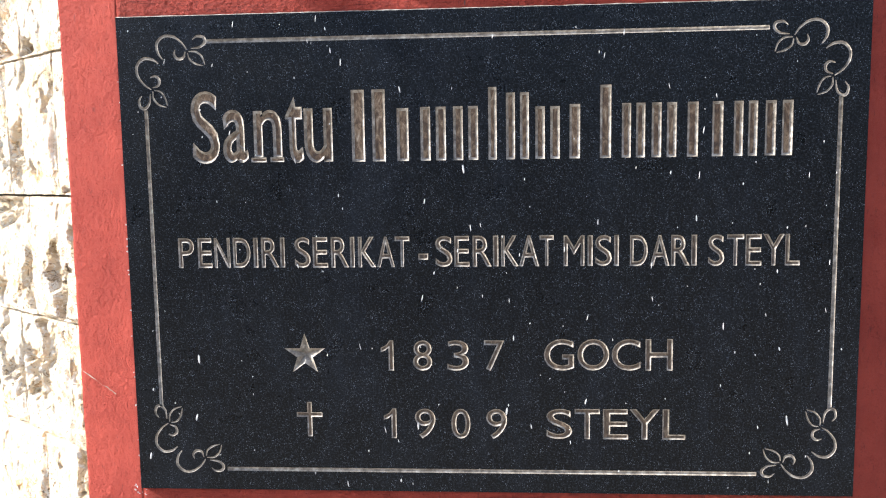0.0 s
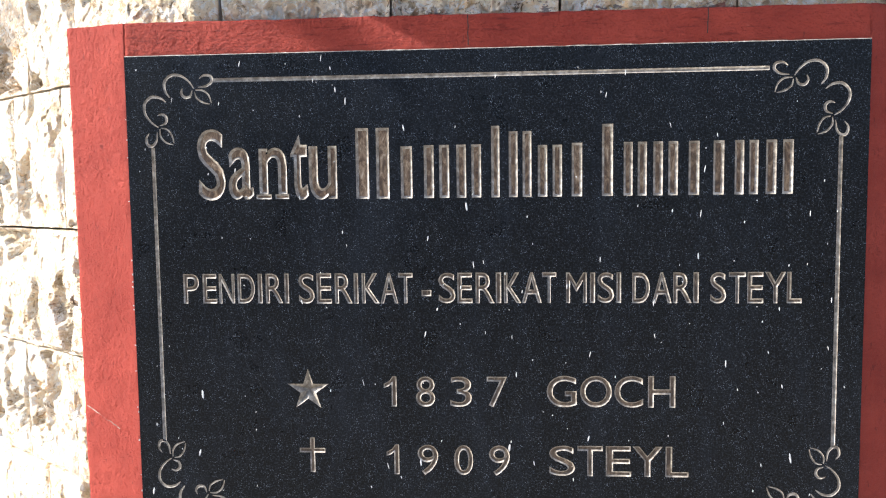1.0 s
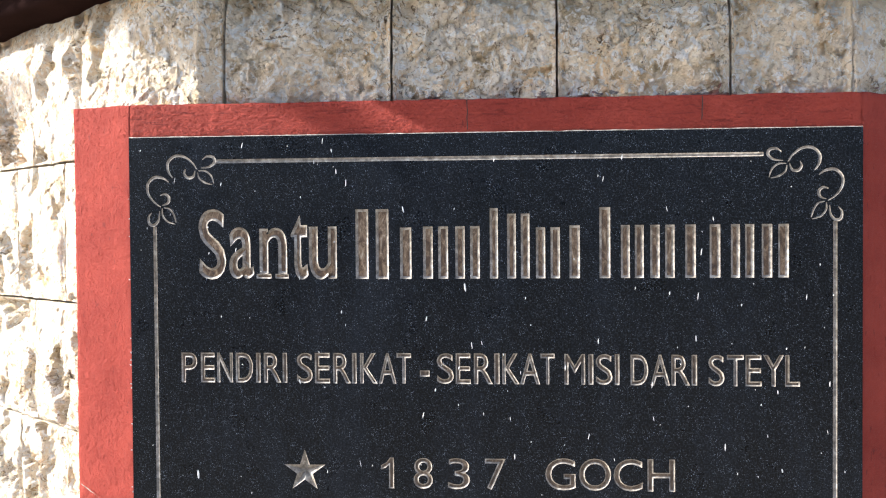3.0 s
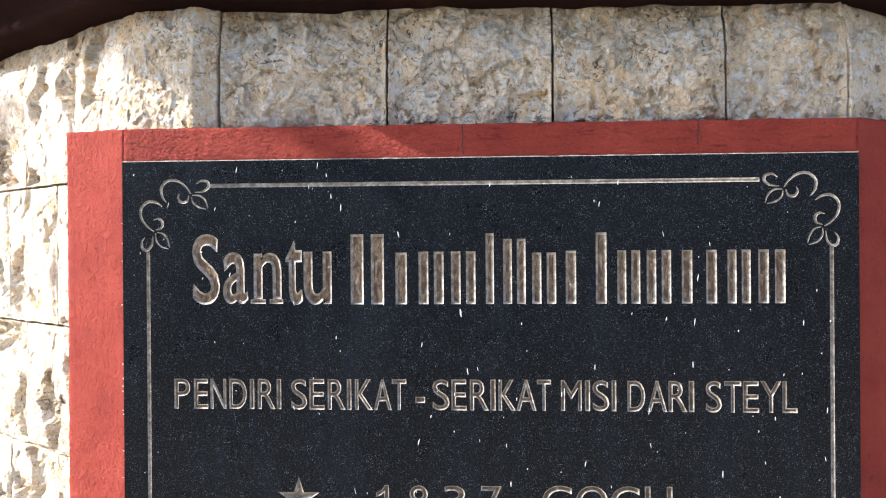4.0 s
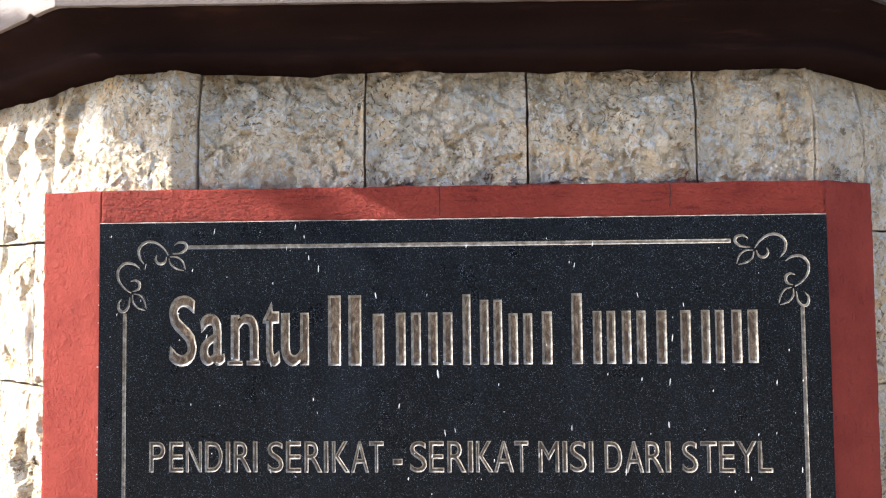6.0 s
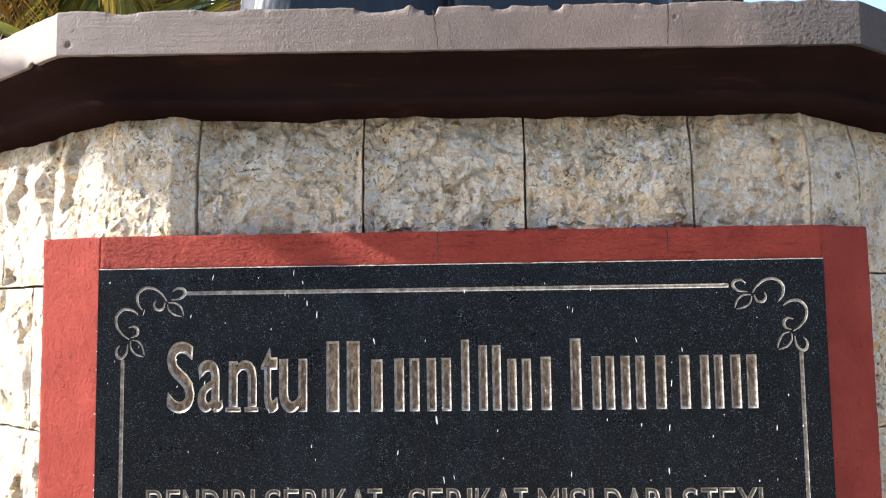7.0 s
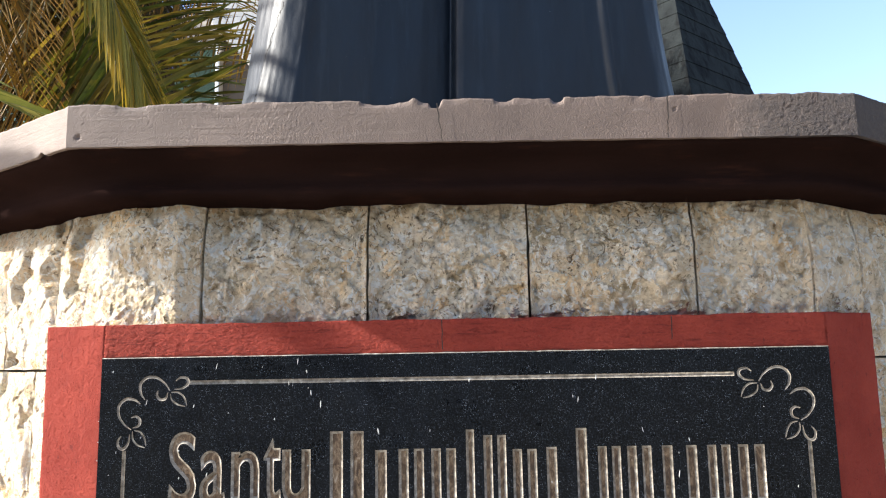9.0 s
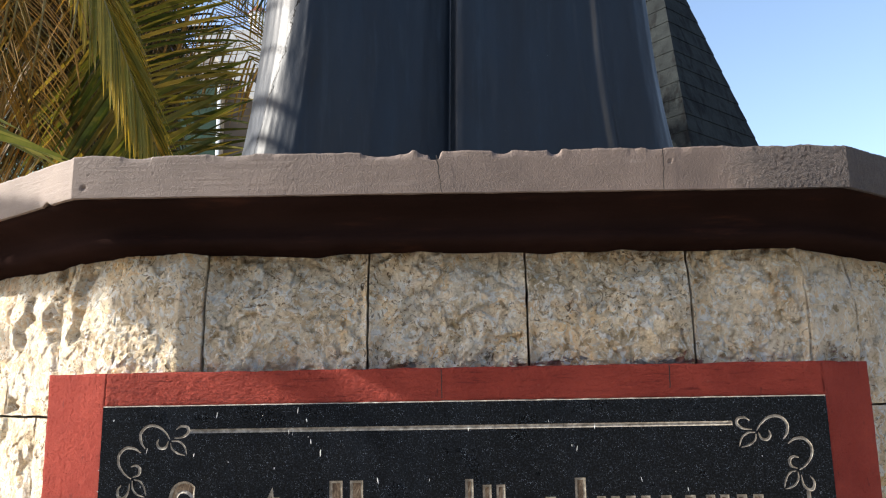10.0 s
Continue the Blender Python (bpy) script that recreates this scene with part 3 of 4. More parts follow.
sv2 = []
for k in range(17):
    t = k / 16
    x, z = -0.530 + 0.050 * t, 1.203 - 0.028 * t + 0.002 * fbm(t * 6, 1, 3, 3)
    y = 0.0215 - 0.0118 * t - 0.0028
    w = 0.0004 + 0.0003 * math.sin(t * 9)
    sv2 += [(x, y, z - w), (x, y, z + w)]
part("scratch", mesh_of("scratch", sv2, [(2 * k, 2 * k + 1, 2 * k + 3, 2 * k + 2) for k in range(16)], PALE), surround, "pale scratch in the red paint")

# ---- the plaque: polished slab with sunk lettering ----
PX, PZ0, PZ1 = 0.45, 1.0515, 1.65
plaque = thing("memorial_plaque", "polished black granite memorial plaque with gold engraved lettering", "plaque", (0, 0.01, 1.35))


def text_outlines(word):
    """The outlines of a word in the built-in font, as closed polygons in its own units."""
    cu = bpy.data.curves.new("word", "FONT")
    cu.body, cu.offset = word, 0.0
    ob = new("word", cu)
    bpy.context.view_layer.update()
    flat = ob.to_curve(bpy.context.evaluated_depsgraph_get())
    rings = []
    for sp in flat.splines:
        bp = list(sp.bezier_points)
        ring = []
        for k, p in enumerate(bp):
            q = bp[(k + 1) % len(bp)]
            straight = (p.handle_right - p.co).length < 1e-4 and (q.handle_left - q.co).length < 1e-4
            steps = 1 if straight or (p.handle_right_type == "VECTOR" and q.handle_left_type == "VECTOR") else 5
            for i in range(steps):
                t = i / steps
                c = p.co * (1 - t) ** 3 + 3 * p.handle_right * t * (1 - t) ** 2 + 3 * q.handle_left * t * t * (1 - t) + q.co * t ** 3
                ring.append((c.x, c.y))
        clean = [r for k, r in enumerate(ring) if (Vector(r) - Vector(ring[k - 1])).length > 1e-4]
        rings.append(clean)
    ob.to_curve_clear()
    bpy.data.objects.remove(ob)
    return rings


def bolder(rings, grow):
    """Outlines moved outwards by grow; counters shrink as they run the other way round."""
    total = sum(sum(p[0] * q[1] - q[0] * p[1] for p, q in zip(r, r[1:] + r[:1])) for r in rings)
    sign = 1.0 if total > 0 else -1.0
    out = []
    for r in rings:
        ring = []
        for k, p in enumerate(r):
            a, b, c = Vector(r[k - 1]), Vector(p), Vector(r[(k + 1) % len(r)])
            d0, d1 = (b - a).normalized(), (c - b).normalized()
            n0, n1 = Vector((d0.y, -d0.x)) * sign, Vector((d1.y, -d1.x)) * sign
            m = (n0 + n1) / max(0.5, 1 + n0.dot(n1))
            ring.append(tuple(b + m * grow))
        out.append(ring)
    return out


def fitted(rings, x0, x1, z0, z1):
    xs, zs = [p[0] for r in rings for p in r], [p[1] for r in rings for p in r]
    ax, az = min(xs), min(zs)
    return [[(x0 + (p[0] - ax) * (x1 - x0) / (max(xs) - ax), z0 + (p[1] - az) * (z1 - z0) / (max(zs) - az)) for p in r] for r in rings]


def filled(rings, bevel=0.0):
    """A flat filled curve from polygons in the plaque's plane, as a mesh (x, z in its x, y); with a bevel, a frustum."""
    cu = bpy.data.curves.new("fill", "CURVE")
    cu.dimensions, cu.fill_mode = "2D", "BOTH"
    if bevel:
        cu.bevel_depth, cu.bevel_resolution, cu.offset = bevel, 0, -bevel
    for r in rings:
        sp = cu.splines.new("POLY")
        sp.points.add(len(r) - 1)
        for k, p in enumerate(r):
            sp.points[k].co = (p[0], p[1], 0, 1)
        sp.use_cyclic_u = True
    ob = new("fill", cu)
    bpy.context.view_layer.update()
    me = bpy.data.meshes.new_from_object(ob.evaluated_get(bpy.context.evaluated_depsgraph_get()))
    bpy.data.objects.remove(ob)
    return me


holes = []


def sunk(name, rings, depth, material, label=""):
    """Lettering or ornament cut into the slab: sloping sides and a floor."""
    holes.extend(rings)
    me = filled(rings, depth)
    bm = bmesh.new()
    bm.from_mesh(me)
    drop = [v for v in bm.verts if v.co.z < -1e-5]
    bmesh.ops.delete(bm, geom=drop, context="VERTS")
    for v in bm.verts:
        v.co = Vector((v.co.x, v.co.z, v.co.y))
    bmesh.ops.recalc_face_normals(bm, faces=bm.faces[:])
    me.clear_geometry()
    bm.to_mesh(me)
    bm.free()
    me.materials.clear()
    me.materials.append(material)
    me.materials.append(PALE)
    for poly in me.polygons:
        poly.material_index = 0 if abs(poly.normal.y) > 0.95 else 1
    return part(name, me, plaque, label)


def rect(x0, x1, z0, z1):
    return [(x0, z0), (x1, z0), (x1, z1), (x0, z1)]


def word_cut(word, x0, x1, z0, z1, grow, depth, material=CUT, name="lettering"):
    return sunk(name, bolder(fitted(text_outlines(word), x0 + grow, x1 - grow, z0 + grow, z1 - grow), grow), depth, material)


def figure_one(x1, z0, z1):
    """The figure one with its flag."""
    sunk("numeral", [[(x1 - 0.0062, z0), (x1, z0), (x1, z1), (x1 - 0.0048, z1), (x1 - 0.0090, z1 - 0.0058), (x1 - 0.0160, z1 - 0.0095), (x1 - 0.0160, z1 - 0.0150), (x1 - 0.0100, z1 - 0.0125), (x1 - 0.0062, z1 - 0.0095)]], 0.0013, CUT)


def letters_cut(word, spans, z0, z1, grow=0.0005, depth=0.0016, material=CUT, name="letter"):
    """A word cut letter by letter, each between its own two sides (millimetres from the slab's middle)."""
    for letter, (a, b) in zip(word, spans):
        if letter == "I":
            sunk(name, [rect(a / 1000, b / 1000, z0, z1)], depth, material)
        else:
            word_cut(letter, a / 1000, b / 1000, z0, z1, grow, depth, material, name)


# the large word, with slab feet under one letter's stems
for letter, a, b, z0, z1 in (("S", -361, -326, 1.4705, 1.559), ("a", -322, -290, 1.4715, 1.536), ("n", -283, -248, 1.4775, 1.535), ("t", -243, -221, 1.470, 1.551), ("u", -220, -185, 1.470, 1.536)):
    word_cut(letter, a / 1000, b / 1000, z0, z1, 0.0018, 0.0030, GILT, "letter")
for a, b in ((-287, -268), (-263, -246)):
    sunk("serif", [rect(a / 1000, b / 1000, 1.4715, 1.4772)], 0.0016, GILT)
# plain upright bars where a personal name stands, one or two to a character
for x0, x1, top, stems in ((-0.164, -0.117, 1.557, 2), (-0.112, -0.085, 1.534, 1), (-0.079, -0.044, 1.535, 2), (-0.039, -0.005, 1.535, 2), (0.001, 0.020, 1.557, 1), (0.025, 0.056, 1.550, 2), (0.060, 0.093, 1.533, 2), (0.097, 0.121, 1.535, 1),
                           (0.133, 0.158, 1.557, 1), (0.163, 0.194, 1.535, 2), (0.198, 0.231, 1.535, 2), (0.236, 0.260, 1.535, 1), (0.265, 0.289, 1.535, 1), (0.294, 0.325, 1.535, 2), (0.330, 0.366, 1.535, 2)):
    wide = x1 - x0
    for a, b in (((0.24, 0.76),) if stems == 1 else ((0.06, 0.40), (0.60, 0.94))):
        sunk("bar", [rect(x0 + a * wide, x0 + b * wide, 1.4705, top)], 0.0030, GILT)
letters_cut("PENDIRI", ((-385, -365), (-360, -342), (-339, -319), (-315, -293), (-289, -283.5), (-279, -257), (-255, -249.5)), 1.3405, 1.378)
letters_cut("SERIKAT", ((-237, -217), (-214, -195), (-191, -169), (-167, -161.5), (-157, -135), (-133.5, -111.5), (-111, -93)), 1.340, 1.378)
letters_cut("SERIKAT", ((-61, -40), (-37.5, -19), (-15, 8), (10, 16.5), (20, 41), (42, 66), (66.8, 84)), 1.340, 1.378)
letters_cut("MISI", ((96, 121), (125, 131), (134, 154), (157, 162.5)), 1.340, 1.3775)
letters_cut("DARI", ((176, 197), (200, 223), (225, 247), (249, 255.5)), 1.3395, 1.377)
letters_cut("STEYL", ((269, 288), (291, 311), (313, 332), (334, 358), (359.5, 377)), 1.339, 1.377)
sunk("dash", [rect(-0.082, -0.070, 1.349, 1.3565)], 0.0013, CUT)
figure_one(-0.1155, 1.2090, 1.2475)
letters_cut("837", ((-91, -67), (-48, -21), (-2, 23)), 1.2090, 1.2475, name="numeral")
letters_cut("GOCH", ((72, 109), (113, 152), (155, 190), (196, 229)), 1.2095, 1.2490, 0.0008)
figure_one(-0.1135, 1.1215, 1.1600)
letters_cut("909", ((-90, -64), (-44, -20), (0, 26)), 1.1215, 1.1600, name="numeral")
letters_cut("STEYL", ((75, 107), (110, 141), (145, 176), (178, 214), (218, 246)), 1.1220, 1.1605, 0.0008)

# star and cross
sx, sz = -0.228, 1.229
tips = [(sx + (0.0275 if k % 2 == 0 else 0.0105) * math.sin(math.pi * k / 5), sz + (0.0275 if k % 2 == 0 else 0.0105) * math.cos(math.pi * k / 5)) for k in range(10)]
holes.append(tips)
sv = [(x, 0.0, z) for x, z in tips] + [(sx, 0.0085, sz)]
part("star", mesh_of("star", sv, [(k, (k + 1) % 10, 10) for k in range(10)], PALE), plaque, "gold engraved five-pointed star")
cx0 = -0.2245
sunk("cross", [[(cx0 - 0.003, 1.123), (cx0 + 0.003, 1.123), (cx0 + 0.003, 1.1485), (cx0 + 0.0165, 1.1485), (cx0 + 0.0165, 1.1545), (cx0 + 0.003, 1.1545), (cx0 + 0.003, 1.168), (cx0 - 0.003, 1.168), (cx0 - 0.003, 1.1545), (cx0 - 0.0165, 1.1545), (cx0 - 0.0165, 1.1485), (cx0 - 0.003, 1.1485)]], 0.0014, CUT, "gold engraved cross")
# border lines
for x0, x1, z0, z1 in ((-0.337, 0.334, 1.6165, 1.6215), (-0.334, 0.333, 1.0765, 1.0815), (-0.4195, -0.415, 1.161, 1.537), (0.4155, 0.4205, 1.163, 1.538)):
    sunk("border_line", [rect(x0, x1, z0, z1)], 0.0016, PALE, "pale engraved border line")


def stroke(points, widths):
    """A closed outline along a smooth line of points, as wide as given at each."""
    pts = [Vector(p) for p in points]
    line, wid = [], []
    n = len(pts)
    for k in range(n - 1):
        p0, p1, p2, p3 = pts[max(k - 1, 0)], pts[k], pts[k + 1], pts[min(k + 2, n - 1)]
        for i in range(6):
            t = i / 6
            line.append(0.5 * ((2 * p1) + (p2 - p0) * t + (2 * p0 - 5 * p1 + 4 * p2 - p3) * t * t + (3 * p1 - p0 - 3 * p2 + p3) * t ** 3))
            wid.append(widths[k] * (1 - t) + widths[k + 1] * t)
    line.append(pts[-1])
    wid.append(widths[-1])
    left, right = [], []
    for k, p in enumerate(line):
        d = (line[min(k + 1, len(line) - 1)] - line[max(k - 1, 0)]).normalized()
        side = Vector((-d.y, d.x)) * wid[k] / 2
        left.append(tuple(p + side))
        right.append(tuple(p - side))
    return left + right[::-1]


def flourish():
    """The corner scroll, in a frame whose origin is the slab's corner, x along one edge and y along the other."""
    half = [
        # main arc, from the cusp between the two lobes to the stem of the leaf
        stroke([(0.0565, 0.0512), (0.0510, 0.0430), (0.0505, 0.0320), (0.0590, 0.0240), (0.0710, 0.0245), (0.0815, 0.0320), (0.0875, 0.0405)], [0.0010, 0.0030, 0.0036, 0.0034, 0.0030, 0.0022, 0.0010]),
        # curl above the leaf
        stroke([(0.0930, 0.0390), (0.1040, 0.0375), (0.1105, 0.0320), (0.1090, 0.0260), (0.1010, 0.0245), (0.0950, 0.0285)], [0.0008, 0.0026, 0.0036, 0.0036, 0.0026, 0.0008]),
        # small curl below the stem
        stroke([(0.0855, 0.0425), (0.0825, 0.0500), (0.0755, 0.0510), (0.0715, 0.0460), (0.0730, 0.0400)], [0.0008, 0.0030, 0.0036, 0.0028, 0.0008]),
        # the leaf's two ribs
        stroke([(0.0895, 0.0425), (0.0985, 0.0430), (0.1060, 0.0490), (0.1095, 0.0590)], [0.0010, 0.0022, 0.0022, 0.0008]),
        stroke([(0.0885, 0.0445), (0.0905, 0.0520), (0.0980, 0.0575), (0.1075, 0.0600)], [0.0010, 0.0020, 0.0022, 0.0008]),
    ]
    return half


for mx, mz in ((1, 1), (-1, 1), (1, -1), (-1, -1)):
    rings = []
    for r in flourish():
        # one lobe along the level edge, one along the upright edge
        for swap in (False, True):
            q = []
            for x, y in r:
                a, b = (y, x) if swap else (x, y)
                q.append((-mx * (PX - a), (PZ1 - b) if mz > 0 else (PZ0 + b)))
            rings.append(q)
    sunk("corner_scroll", rings, 0.0009, PALE, "pale engraved leafy corner scroll")

# the slab itself: a face pierced by the cuts, and its edges
face = filled([rect(-PX, PX, PZ0, PZ1)] + holes)
bm = bmesh.new()
bm.from_mesh(face)
for v in bm.verts:
    v.co = Vector((v.co.x, v.co.z, v.co.y))
face.clear_geometry()
bm.to_mesh(face)
bm.free()
face.materials.clear()
face.materials.append(GRANITE)
part("slab_face", face, plaque)
edge_v = [(x, y, z) for y in (0.0, 0.02) for x, z in ((-PX, PZ0), (PX, PZ0), (PX, PZ1), (-PX, PZ1))]
part("slab_edge", mesh_of("slab_edge", edge_v, [(0, 4, 5, 1), (1, 5, 6, 2), (2, 6, 7, 3), (3, 7, 4, 0), (4, 7, 6, 5)], GRANITE), plaque)
mv, mf = [], []
for k in range(161):
    x = -PX + 2 * PX * k / 160
    top = 1.6511 + 0.0007 * fbm(x * 40, 1, 2, 3)
    mv += [(x, 0.0005, 1.6498), (x, 0.0012, top), (x, 0.008, top)]
    if k:
        a = 3 * k
        mf += [(a - 3, a, a + 1, a - 2), (a - 2, a + 1, a + 2, a - 1)]
part("grout_line", mesh_of("grout_line", mv, mf, PALE), plaque, "pale cement line along the slab's top")

# spatters of white wash, run down in short drips
rng = random.Random(5)
dv, df = [], []
for k in range(150):
    x, z = rng.uniform(-0.44, 0.44), rng.uniform(1.06, 1.645)
    w, h = rng.uniform(0.0004, 0.0008), rng.choice((1.0, 1.5, 2.5, 4.5)) * rng.uniform(0.0006, 0.0011)
    if rng.random() < 0.1:
        w, h = w * 1.8, h * 1.5
    lean = rng.uniform(-0.25, 0.25)
    base = len(dv)
    for i in range(8):
        a = math.tau * i / 8
        dv.append((x + w * math.cos(a) + lean * h * math.sin(a), -0.0003, z + h * math.sin(a)))
    dv.append((x, -0.0008, z))
    df += [(base + i, base + (i + 1) % 8, base + 8) for i in range(8)]
drips = part("wash_spatter", mesh_of("wash_spatter", dv, df, WHITE_DRIP), plaque, "white wash spatters")
tagged(drips, kind="stuff")


# flecks of bare plaster along the slab's edges
rng = random.Random(15)
fv, ff = [], []
for k in range(30):
    if k < 12:
        x, z = -0.452 + rng.uniform(-0.010, 0.008), 1.050 + rng.uniform(-0.008, 0.006)
    else:
        x, z = -0.4515 + rng.uniform(-0.0010, 0.0005), rng.uniform(1.06, 1.64)
    w, h = rng.uniform(0.0005, 0.0014), rng.uniform(0.0005, 0.0014)
    base = len(fv)
    for i in range(7):
        a, q = math.tau * i / 7, rng.uniform(0.6, 1.3)
        fv.append((x + w * q * math.cos(a), 0.0015, z + h * q * math.sin(a)))
    fv.append((x, 0.0008, z))
    ff += [(base + i, base + (i + 1) % 7, base + 7) for i in range(7)]
flecks = part("bare_flecks", mesh_of("bare_flecks", fv, ff, WHITE_DRIP), surround, "pale flecks where the red paint has chipped")
tagged(flecks, kind="stuff")


# ---- statue: a plain robed figure of painted concrete ----
def fold(s):
    """How far the robe's front stands out (towards the viewer) at s, from -1 at its left to 1 at its right."""
    pts = [(-1.0, -0.10), (-0.988, -0.068), (-0.965, -0.040), (-0.93, -0.014), (-0.89, 0.010), (-0.84, 0.036), (-0.80, 0.050), (-0.77, 0.058), (-0.745, 0.0615), (-0.72, 0.0630), (-0.70, 0.0632), (-0.68, 0.0620), (-0.655, 0.058), (-0.62, 0.047), (-0.57, 0.026), (-0.50, -0.004), (-0.40, -0.038), (-0.20, -0.066), (-0.085, -0.088), (-0.060, -0.096),
           (-0.050, -0.066), (-0.035, -0.046), (0.0, -0.042), (0.15, -0.052), (0.36, -0.076), (0.55, -0.096), (0.655, -0.104), (0.678, -0.097), (0.690, -0.096), (0.71, -0.106), (0.79, -0.112), (0.88, -0.116), (0.94, -0.135), (0.98, -0.165), (1.0, -0.21)]
    for (a, p), (b, q) in zip(pts, pts[1:]):
        if s <= b:
            t = (s - a) / (b - a)
            return p + (q - p) * t
    return pts[-1][1]


def statue_mesh():
    verts, faces = [], []
    cols, back, rows = 260, 50, 110
    z0, z1 = 1.945, 3.75
    n = cols + back
    for r in range(rows + 1):
        t = r / rows
        z = z0 + (z1 - z0) * t
        half = 0.405 + 0.125 * math.exp(-(z - 1.95) / 0.36) - 0.10 * max(0.0, t - 0.55) ** 1.5
        if t > 0.86:
            half *= max(0.04, math.sqrt(max(0.0, 1 - ((t - 0.86) / 0.14) ** 2)))
        cx, deep = 0.022, half * 0.72
        ease = 1.0 if t < 0.5 else max(0.25, 1 - (t - 0.5) * 1.4)
        for c in range(cols):
            s = -1 + 2 * c / cols
            lean = 0.012 * math.sin(z * 3.1 + s * 2)
            foot = math.exp(-(z - 1.945) / 0.07)
            pleat = 0.010 * max(0.0, fbm(s * 13 + 3.0, z * 1.6, 4.0, 3)) * (0.4 + 1.6 * foot) + 0.006 * fbm(s * 4, z * 2.2, 7.0, 3)
            y = 0.62 - 0.05 * (1 - t) - fold(s) * ease * (half / 0.45) + 0.02 * t - pleat * (1.0 if s > -0.72 else 1.3)
            verts.append((cx + (s + 0.02 * math.sin(z * 2.3) * (1 - s * s)) * half * (1.09 if s < 0 else 1.055), y + lean * 0.3, z))
        for b in range(back):
            a = math.pi * b / back
            verts.append((cx + half * math.cos(a), 0.84 + deep * math.sin(a) * 0.9, z))
    for r in range(rows):
        for c in range(n):
            a, b = r * n + c, r * n + (c + 1) % n
            faces.append((a, b, b + n, a + n))
    faces.append(tuple(range(rows * n, rows * n + n)))
    return mesh_of("statue", verts, faces, ROBE, True)


statue = tagged(new("statue", statue_mesh()), "robed statue of navy painted concrete standing on the pedestal", "statue")

# ---- spire behind the statue ----
spire = thing("shingled_spire", "steep dark slate-shingled spire on a plain base behind the statue", "spire", (1.144, 3.1, 0))
APEX, SLOPE, TURNED = Vector((1.144, 3.1, 4.277)), 0.364, radians(-4.0)


def spire_ring(drop, grow=0.0):
    r = SLOPE * drop + grow
    c, s = math.cos(TURNED), math.sin(TURNED)
    dirs = ((s, -c), (c, s), (-s, c), (-c, -s))
    return [Vector((APEX.x + dx * r, APEX.y + dy * r, APEX.z - drop)) for dx, dy in dirs]


step = 0.10
for k in range(21):
    lo, hi = spire_ring((k + 1) * step, 0.004), spire_ring(k * step + 0.001, 0.0)
    under = spire_ring((k + 1) * step, -0.004)
    part("shingle_course", mesh_of("shingle_course", lo + hi + under, [f for i in range(4) for f in ((i, (i + 1) % 4, 4 + (i + 1) % 4, 4 + i), (i, 8 + i, 8 + (i + 1) % 4, (i + 1) % 4))], SPIRE), spire)
wall_ring = spire_ring(21 * step, -0.12)
wv = [(p.x, p.y, p.z) for p in wall_ring] + [(p.x, p.y, 0.0) for p in wall_ring]
part("base_wall", mesh_of("base_wall", wv, [(i, (i + 1) % 4, 4 + (i + 1) % 4, 4 + i)[::-1] for i in range(4)] + [(0, 1, 2, 3)], PLASTER), spire)

# ---- house beyond the palm ----
house = thing("house", "cream plastered house with green and blue panels and white posts", "house", (-5.0, 8.6, 0))
box("wall", (-11.0, -3.25, 8.6, 12.5, 0, 6.3), PLASTER, house)
box("side_wall", (-3.25, -2.2, 8.7, 12.0, 0, 5.95), SHADE_WALL, house, "wall under the eave, coloured dark brown for its shade")
box("panel", (-4.35, -3.86, 8.52, 8.597, 3.2, 6.35), BLUE, house, "blue painted panel", 0.01)
box("panel", (-3.84, -3.27, 8.52, 8.597, 3.2, 5.75), TEAL, house, "green painted panel", 0.01)
box("panel", (-6.9, -5.2, 8.52, 8.597, 3.0, 5.4), make_plain("pale_teal_paint", (0.16, 0.36, 0.34), (0.24, 0.46, 0.43), 3, 0.6), house, "pale teal painted panel", 0.01)
box("post", (-3.115, -3.075, 8.0, 8.04, 0, 5.6), WHITE, house, "white post", 0.006)
box("post", (-3.93, -3.86, 8.0, 8.07, 0, 6.4), WHITE, house, "white post", 0.006)
ev = [(-3.45, 7.9, 6.20), (-2.2, 7.9, 4.78), (-2.2, 12.2, 4.78), (-3.45, 12.2, 6.20)]
part("roof", mesh_of("roof", ev + [(x, y, z + 0.22) for x, y, z in ev], [(3, 2, 1, 0), (4, 5, 6, 7), (0, 1, 5, 4), (1, 2, 6, 5), (2, 3, 7, 6), (3, 0, 4, 7)], WEATHERED), house, "sloping white-edged roof")
turret = thing("roof_turret", "small white turret with a red cap roof", "turret", (-4.38, 14.0, 0))


def lathe(name, x, y, rings, material, parent, label="", sides=8):
    verts, faces = [], []
    for r, z in rings:
        verts += [(x + r * math.cos(math.tau * (k + 0.5) / sides), y + r * math.sin(math.tau * (k + 0.5) / sides), z) for k in range(sides)]
    for j in range(len(rings) - 1):
        faces += [(j * sides + k, j * sides + (k + 1) % sides, (j + 1) * sides + (k + 1) % sides, (j + 1) * sides + k) for k in range(sides)]
    return part(name, mesh_of(name, verts, faces, material), parent, label)


box("wall", (-5.6, -3.9, 13.7, 14.3, 0, 9.15), WEATHERED, turret, "white wall below the turret", 0.02)
lathe("shaft", -4.38, 14.0, [(0.16, 9.1), (0.16, 9.45)], WHITE, turret)
lathe("lantern", -4.38, 14.0, [(0.20, 9.40), (0.21, 9.58), (0.17, 9.66)], WHITE, turret)
lathe("cap", -4.38, 14.0, [(0.23, 9.62), (0.12, 9.76), (0.02, 9.84), (0.0, 9.85)], ROOF_RED, turret, "red cap")

